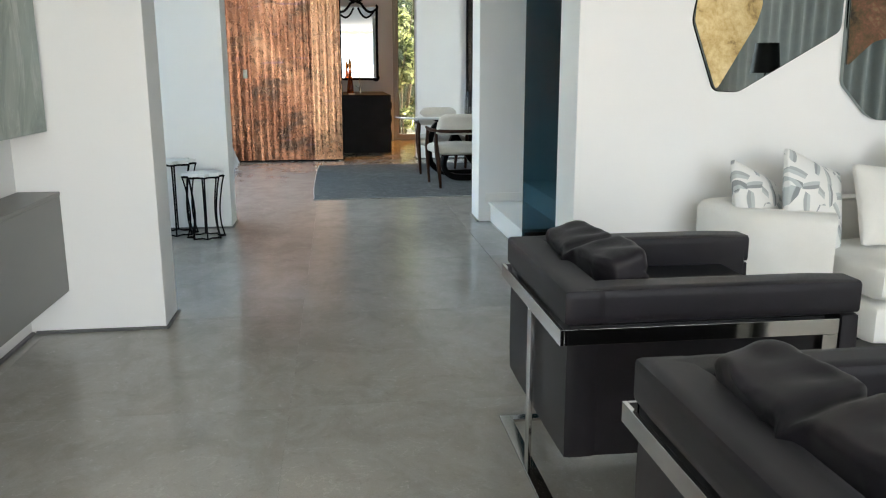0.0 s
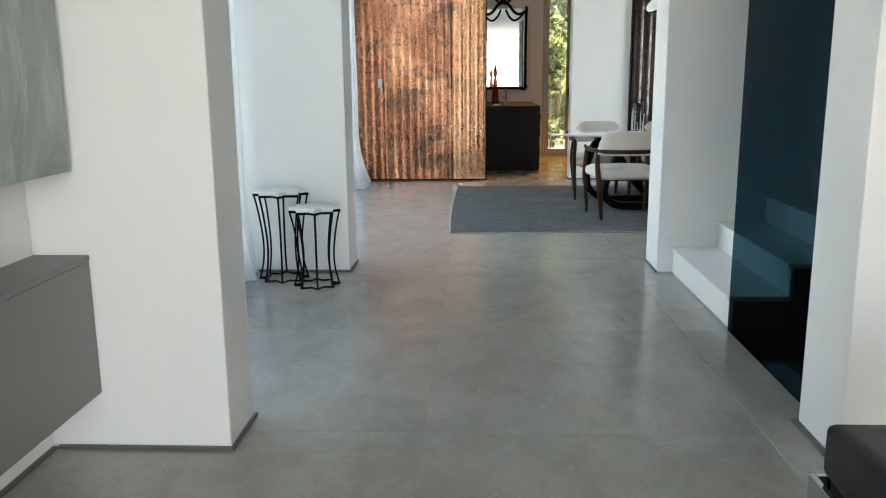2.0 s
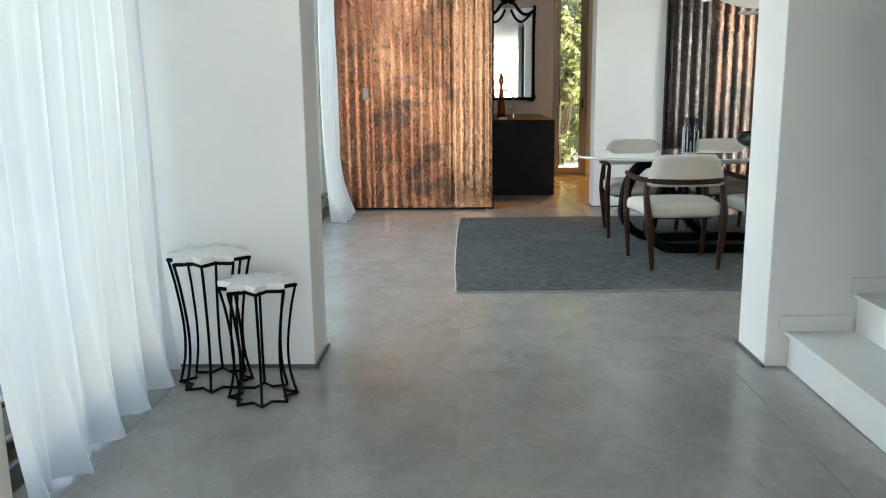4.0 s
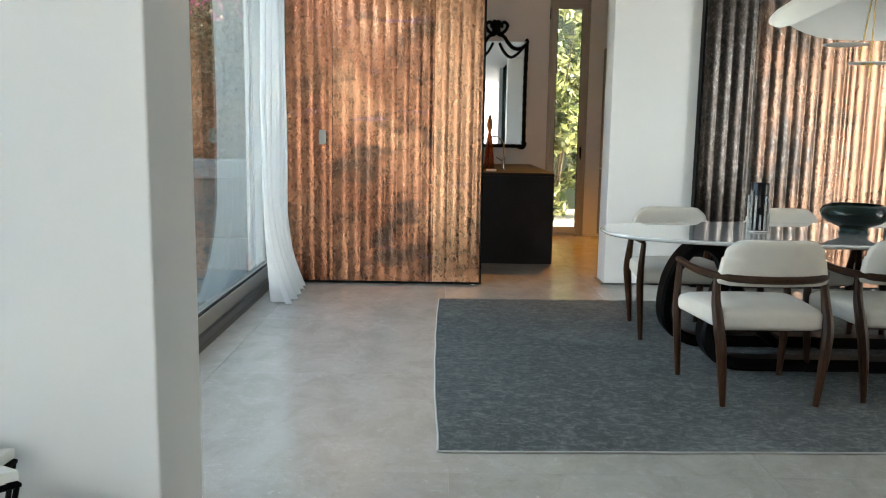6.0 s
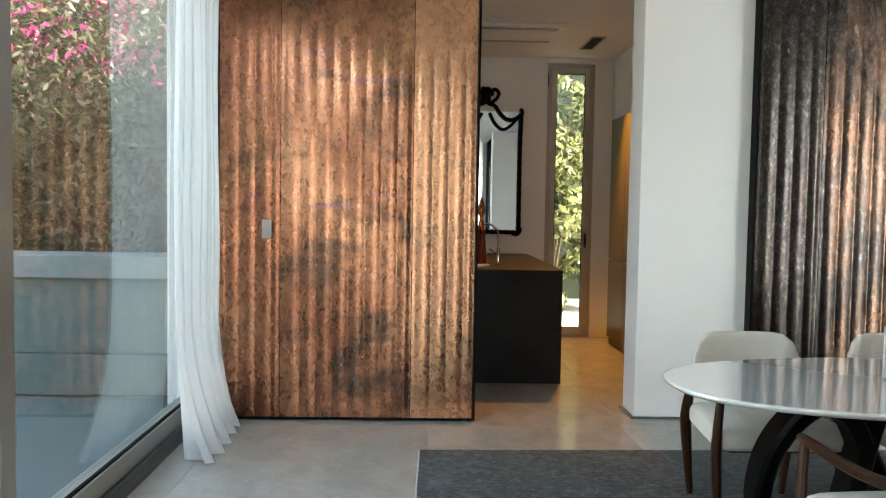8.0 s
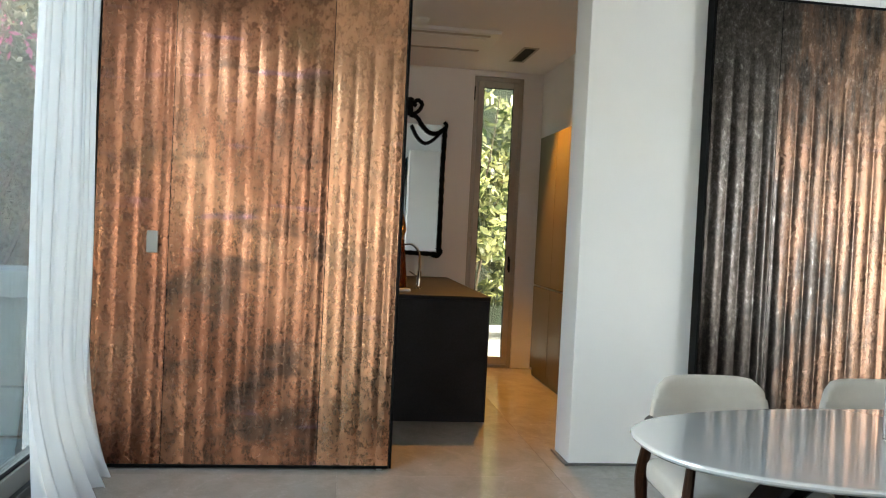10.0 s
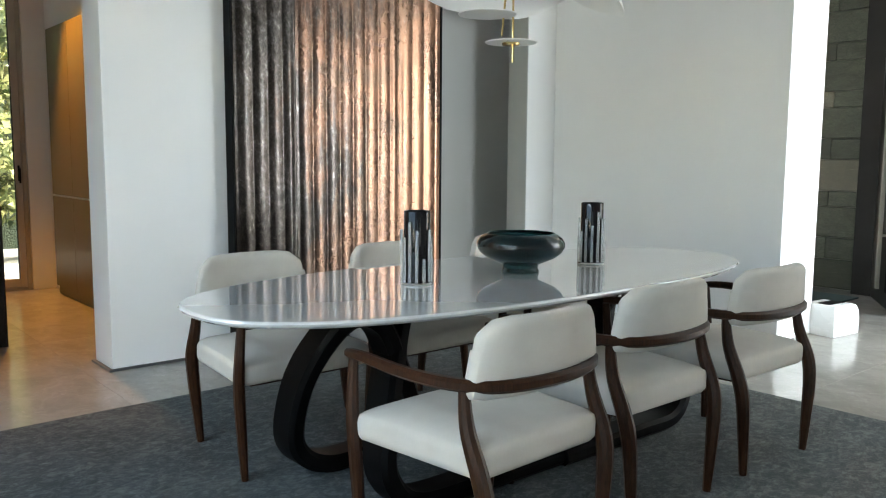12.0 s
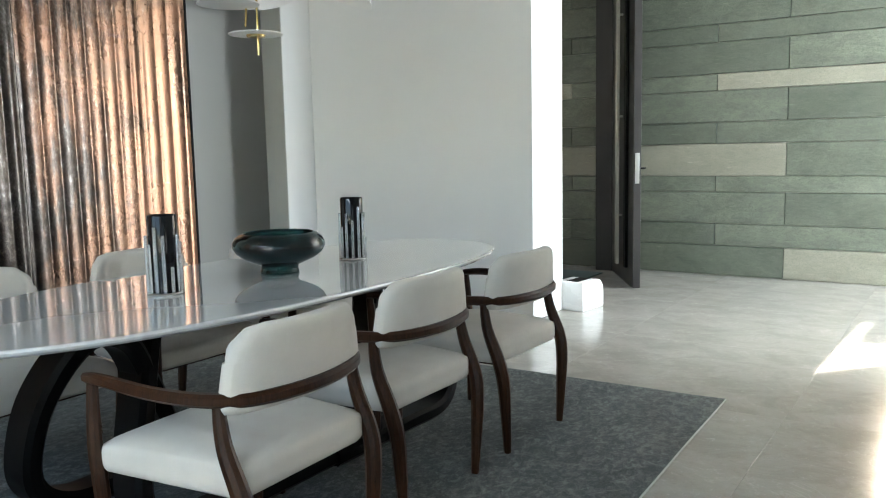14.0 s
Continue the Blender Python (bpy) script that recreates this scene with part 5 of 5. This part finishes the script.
def make_baroque_mirror():
    m = thing("wall_mirror", (0.410, 14.695, 1.10), "tall mirror in a carved black baroque frame", "mirror")
    part("mirror_glass", box((-0.345, -0.018, 0.06), (0.345, -0.006, 1.32)), "mirror", m, "silvered mirror glass")
    rod = ring_profile(0.030, 10, 0.8)

    def rib(points, r=1.0, steps=10):
        return sweep(spline(points, steps), [(a * r * (1 + 0.0), b * r) for a, b in rod], (0, 1, 0), scale=lambda u: 1 + 0.10 * math.sin(u * 70) + 0.06 * math.sin(u * 173))

    for s in (-1, 1):
        part("frame_side", rib([(s * 0.375, -0.03, 0.03), (s * 0.372, -0.03, 0.5), (s * 0.372, -0.03, 0.9), (s * 0.38, -0.03, 1.28)], 1.0, 26), "blackmetal", m, "carved black frame side")
        part("frame_top", rib([(s * 0.385, -0.032, 1.29), (s * 0.30, -0.032, 1.235), (s * 0.22, -0.032, 1.24), (s * 0.15, -0.034, 1.30), (s * 0.09, -0.036, 1.38), (s * 0.02, -0.038, 1.40)], 0.95), "blackmetal", m, "carved black frame top")
        part("garland", rib([(s * 0.33, -0.038, 1.24), (s * 0.26, -0.04, 1.165), (s * 0.18, -0.04, 1.13), (s * 0.10, -0.04, 1.19), (s * 0.04, -0.04, 1.30)], 0.72), "blackmetal", m, "carved garland")
        part("finial", rib([(s * 0.375, -0.032, 1.26), (s * 0.39, -0.032, 1.32), (s * 0.365, -0.032, 1.35)], 0.8), "blackmetal", m)
        part("scroll", rib([(s * 0.03, -0.04, 1.40), (s * 0.10, -0.042, 1.44), (s * 0.135, -0.042, 1.51), (s * 0.09, -0.042, 1.55), (s * 0.055, -0.042, 1.51), (s * 0.08, -0.042, 1.49)], 0.85), "blackmetal", m, "carved scroll")
        part("corner_leaf", rib([(s * 0.36, -0.03, 0.10), (s * 0.385, -0.034, 0.06), (s * 0.36, -0.034, 0.02), (s * 0.30, -0.03, 0.025)], 1.1), "blackmetal", m)
    part("frame_bottom", rib([(-0.37, -0.03, 0.03), (-0.1, -0.03, 0.036), (0.1, -0.03, 0.036), (0.37, -0.03, 0.03)], 1.0, 24), "blackmetal", m, "carved black frame foot")
    crest = rbox((0.055, 0.03, 0.09), 0.028, 7, lambda q: q * (1 + 0.25 * noise.noise(q * 30)) + Vector((0, -0.04, 1.48)))
    part("crest", crest, "blackmetal", m, "carved crest", angle=60)


make_baroque_mirror()
cassette = thing("air_conditioner", (0.30, 13.08, KTOP - 0.045), "white ceiling cassette air conditioner", "air conditioner")
part("panel", box((-0.6, 0, 0.012), (0.70, 0.68, 0.044), 0.006), "plastic", cassette)
part("intake", box((-0.52, 0.16, 0.004), (0.60, 0.52, 0.0115), 0.003), "plastic", cassette)
for y in (0.05, 0.59):
    part("louvre", box((-0.54, y, 0.006), (0.62, y + 0.05, 0.0115), 0.002), "beigealu", cassette)
spot = thing("ceiling_spot", (1.365, 13.86, KTOP - 0.006), "black recessed ceiling spot with two heads", "lamp")
part("trim_frame", boxes(((-0.07, -0.30, -0.004), (0.07, -0.275, 0.005)), ((-0.07, 0.275, -0.004), (0.07, 0.30, 0.005)), ((-0.07, -0.274, -0.004), (-0.05, 0.274, 0.005)), ((0.05, -0.274, -0.004), (0.07, 0.274, 0.005)), bevel=0.001), "beigealu", spot)
part("recess", box((-0.049, -0.273, 0.0), (0.049, 0.273, 0.005)), "blackmetal", spot)
sensor = part("smoke_detector", lathe([(0, -0.038), (0.030, -0.038), (0.042, -0.028), (0.046, -0.012), (0.055, -0.010), (0.055, 0), (0, 0)], 24), "plastic")
sensor.matrix_world = pose(0.335, 12.90, KTOP - 0.001)
tagged(sensor, "round white smoke detector on the ceiling", "smoke detector")


# ---- entrance hall ----
entry = thing("entrance_door", (7.37, 9.64, 0), "tall dark bronze entrance door standing open", "door", turn=211.5)
part("leaf", box((0, -0.032, 0.012), (1.04, 0.032, TOP - 0.03), 0.003), "doorblack", entry, "dark bronze door leaf")
part("pull_bar", box((0.50, -0.095, 0.16), (0.56, -0.065, TOP - 0.15), 0.004), "beigealu", entry, "full-height pale metal pull bar")
part("cover_strip", box((0.74, -0.060, 0.16), (0.82, -0.033, TOP - 0.15), 0.003), "blackmetal", entry)
for z in (0.6, 1.5, 2.4):
    part("standoff", box((0.52, -0.0645, z), (0.54, -0.033, z + 0.02), 0.002), "steel", entry)
part("lock_plate", box((1.0405, -0.018, 0.92), (1.0445, 0.018, 1.18), 0.001), "steel", entry, "steel lock plate")
part("handle", boxes(((0.97, 0.0325, 1.04), (0.985, 0.075, 1.055)), ((0.90, 0.0755, 1.04), (0.985, 0.085, 1.055)), bevel=0.003), "blackmetal", entry, "black lever handle")
part("cylinder", box((0.965, 0.0325, 0.955), (0.99, 0.048, 0.985), 0.004), "blackmetal", entry)
jamb = tagged(part("door_frame", boxes(((7.40, 9.62, 0.0), (7.555, 9.86, TOP - 0.001)), ((5.396, 9.70, 0.0), (5.428, 9.80, TOP - 0.001)), bevel=0.004), "doorblack"), "dark bronze entrance door frame", "door frame", kind="structure")
mat_ = part("door_mat", box((5.6, 9.70, 0.0015), (7.2, 10.75, 0.014), 0.003), "concrete")
tagged(mat_, "dark grey sunken door mat at the entrance", "door mat")


def make_planter():
    p = thing("white_stand", (5.535, 9.19, 0), "low glossy white stand with rounded shoulders and a slot", "stand", turn=-6)
    prof = [(-0.16, 0.0), (0.16, 0.0), (0.165, 0.01), (0.165, 0.12), (0.15, 0.175), (0.115, 0.212), (0.06, 0.225), (-0.16, 0.225)]
    bm = prism([(x, -0.10, z) for x, z in prof], 0.22, 1, 0.006)
    part("body", bm, "whitepaint", p, angle=40)
    part("slot", box((-0.15, -0.05, 0.2255), (0.05, 0.05, 0.2275), 0.0008), "blackmetal", p, "dark slot")


make_planter()

# slate cladding: long planks in courses of changing height
cladding = thing("wall_stone", (7.580, 0, 0), "wall clad with long split slate planks in green and beige", "wall", kind="structure")
courses = (0.0, 0.287, 0.495, 0.793, 0.943, 1.243, 1.443, 1.734, 1.888, 2.175, 2.338, 2.63, 2.79, TOP - 0.004)
light = {(0, 0), (4, 2), (4, 1), (7, 0), (7, 2)}
stone_meshes = {}
for row, (z0, z1) in enumerate(zip(courses, courses[1:])):
    start = 8.11 if row % 2 == 0 else 8.73
    cuts = [7.215] + [start + k * 1.47 for k in range(-1, 5) if 7.30 < start + k * 1.47 < 13.4] + [13.45]
    for col, (a, b) in enumerate(zip(cuts, cuts[1:])):
        h, w = z1 - z0 - 0.006, b - a - 0.005
        kind = "stonelight" if (row, col) in light else "stonegreen"
        key = (round(h, 3), round(w, 3), kind)
        if key not in stone_meshes:
            bm = box((0, 0, 0), (0.034, w, h), 0.0025, 1)
            me = bpy.data.meshes.new("stone_plank")
            bm.to_mesh(me)
            bm.free()
            me.materials.append(M[kind])
            stone_meshes[key] = me
        ob = new("stone_plank", stone_meshes[key])
        ob.parent = cladding
        ob.matrix_basis = pose(0.004 * ((row * 3 + col * 5) % 4 - 1.5) / 1.5 + 0.003, a + 0.0025, z0 + 0.003)

# ---- outside ----
ground = bmesh.new()
bmesh.ops.create_grid(ground, x_segments=1, y_segments=1, size=600, matrix=Matrix.Translation((0, 0, -0.16)))
tagged(part("ground", ground, "soil"), "dry pale garden ground", "ground", kind="structure")
structure("pavement_terrace", (-9.0, 1.0, -0.15), (-1.79, 11.9, -0.03), "concrete", "grey concrete terrace paving")
structure("pavement_garden", (-3.0, 15.02, -0.15), (7.0, 19.0, -0.02), "paving", "pale sunlit garden paving")
structure("pavement_porch", (4.5, 13.5, -0.15), (9.5, 20.0, -0.02), "concrete", "grey entrance paving")
terrace_wall = thing("terrace_wall", (-5.4, 11.95, -0.03), "grey stepped garden wall at the end of the terrace", "garden wall")
part("lower_course", box((-3.6, 0.0, 0), (3.55, 0.45, 0.30), 0.006), "concrete", terrace_wall)
part("upper_course", box((-3.6, 0.06, 0.302), (3.55, 0.45, 0.86), 0.006), "concrete", terrace_wall)
part("coping", box((-3.62, 0.0, 0.862), (3.56, 0.50, 1.03), 0.008), "coping", terrace_wall, "pale grey coping")
step = part("garden_step", box((-4.2, 8.95, -0.03), (-2.05, 9.35, 0.06), 0.006), "render")
tagged(step, "low pale stone block on the terrace", "step")
structure("wall_garden_west", (-9.4, 1.0, -0.1), (-9.0, 16, 2.4), "render", "white rendered garden wall")


def foliage(name, center, radii, count, size, material, label, category, seed, flowers=0):
    """A shrub: tangled limbs, and a crown of many small leaf blades with gaps."""
    rnd = random.Random(seed)
    s = thing(name, (center[0], center[1], center[2] - radii[2]), label, category)

    def leaves(n, size, low):
        verts, faces = [], []
        k = 0
        while k < n:
            p = Vector([rnd.uniform(-1, 1) for _ in range(3)])
            if p.length > 1 or p.z < low:
                continue
            q = Vector([c * r for c, r in zip(p, radii)])
            if noise.noise(q * 2.3 + Vector((seed, 0, 0))) < (-0.05 if size < 0.05 else 0.14):
                continue
            k += 1
            d = Vector([rnd.gauss(0, 1) for _ in range(3)]).normalized()
            e = d.cross(Vector([rnd.gauss(0, 1) for _ in range(3)])).normalized()
            l = size * rnd.uniform(0.6, 1.3)
            q += Vector((0, 0, radii[2]))
            b = len(verts)
            verts += [q - d * l, q + e * l * 0.38, q + d * l, q - e * l * 0.38]
            faces.append((b, b + 1, b + 2, b + 3))
        me = bpy.data.meshes.new("leaves")
        me.from_pydata(verts, [], faces)
        return me
    me = leaves(count, size, -1)
    me.materials.append(M[material])
    ob = new("leaves", me)
    ob.parent = s
    ob["kind"] = "stuff"
    if flowers:
        me = leaves(flowers, size * 1.2, 0.25)
        me.materials.append(M["petal"])
        ob = new("blossoms", me)
        ob.parent = s
        ob["kind"] = "stuff"
    for k in range(7):
        a = rnd.uniform(0, 6.3)
        top = Vector((radii[0] * 0.7 * math.cos(a), radii[1] * 0.7 * math.sin(a), radii[2] * rnd.uniform(1.0, 1.8)))
        pts = spline([Vector((0.1 * math.cos(a), 0.1 * math.sin(a), 0)), top * 0.35 + Vector((rnd.uniform(-0.1, 0.1), 0, 0.1)), top * 0.7, top], 5)
        part("limb", sweep(pts, ring_profile(0.022, 6), (0.3, 1, 0.1), scale=lambda u: 1 - 0.75 * u), "bark", s)
    return s


for k, x in enumerate((-3.2, -4.6, -6.0, -7.6)):
    foliage("shrub", (x, 13.5 + 0.25 * (k % 2), 2.1), (1.45, 1.0, 1.75), 11000, 0.045, "leafgrey", "dense grey-green shrub with pink blossom behind the garden wall", "shrub", 11 + k, 700)
for k, (x, y) in enumerate(((1.35, 16.6), (2.6, 17.3), (0.3, 17.2))):
    foliage("shrub", (x, y, 1.75), (0.95, 0.7, 1.78), 3000, 0.082, "leaf", "tall sunlit green shrub outside the garden door", "shrub", 31 + k)
structure("wall_garden_far", (-12.0, 15.2, -0.1), (-2.0, 15.6, 3.8), "hedge", "dark clipped hedge behind the shrubs")
structure("wall_garden_north", (-4.0, 18.6, -0.1), (8.0, 19.5, 5.5), "hedge", "clipped green hedge wall at the garden end")

# ---- floor slabs ----
tile_meshes = {}
SL = 1.255
xs = [-1.64] + [-0.20 + k * SL for k in range(-1, 7)] + [7.578]
ys = [-5.3] + [2.32 + k * SL for k in range(-6, 11)] + [14.79]
for x0, x1 in zip(xs, xs[1:]):
    for y0, y1 in zip(ys, ys[1:]):
        x1c, x0c = x1, x0
        if x1 > 1.31 and y0 < 4.86 and y1 > 3.68 and x0 < 3.3:
            # slabs stop at the stair well
            if x0 < 1.29:
                x1c = 1.296
            else:
                continue
        w, d = x1c - x0c - 0.0012, y1 - y0 - 0.0012
        if w < 0.02 or d < 0.02:
            continue
        key = (round(w, 3), round(d, 3))
        if key not in tile_meshes:
            bm = box((0, 0, -0.0035), (w, d, 0.0), 0.0005, 1)
            me = bpy.data.meshes.new("tile")
            bm.to_mesh(me)
            bm.free()
            me.materials.append(M["floor"])
            tile_meshes[key] = me
        ob = new("tile", tile_meshes[key])
        ob.parent = floor
        ob.matrix_basis = pose(x0c + 0.0006, y0 + 0.0006, 0)
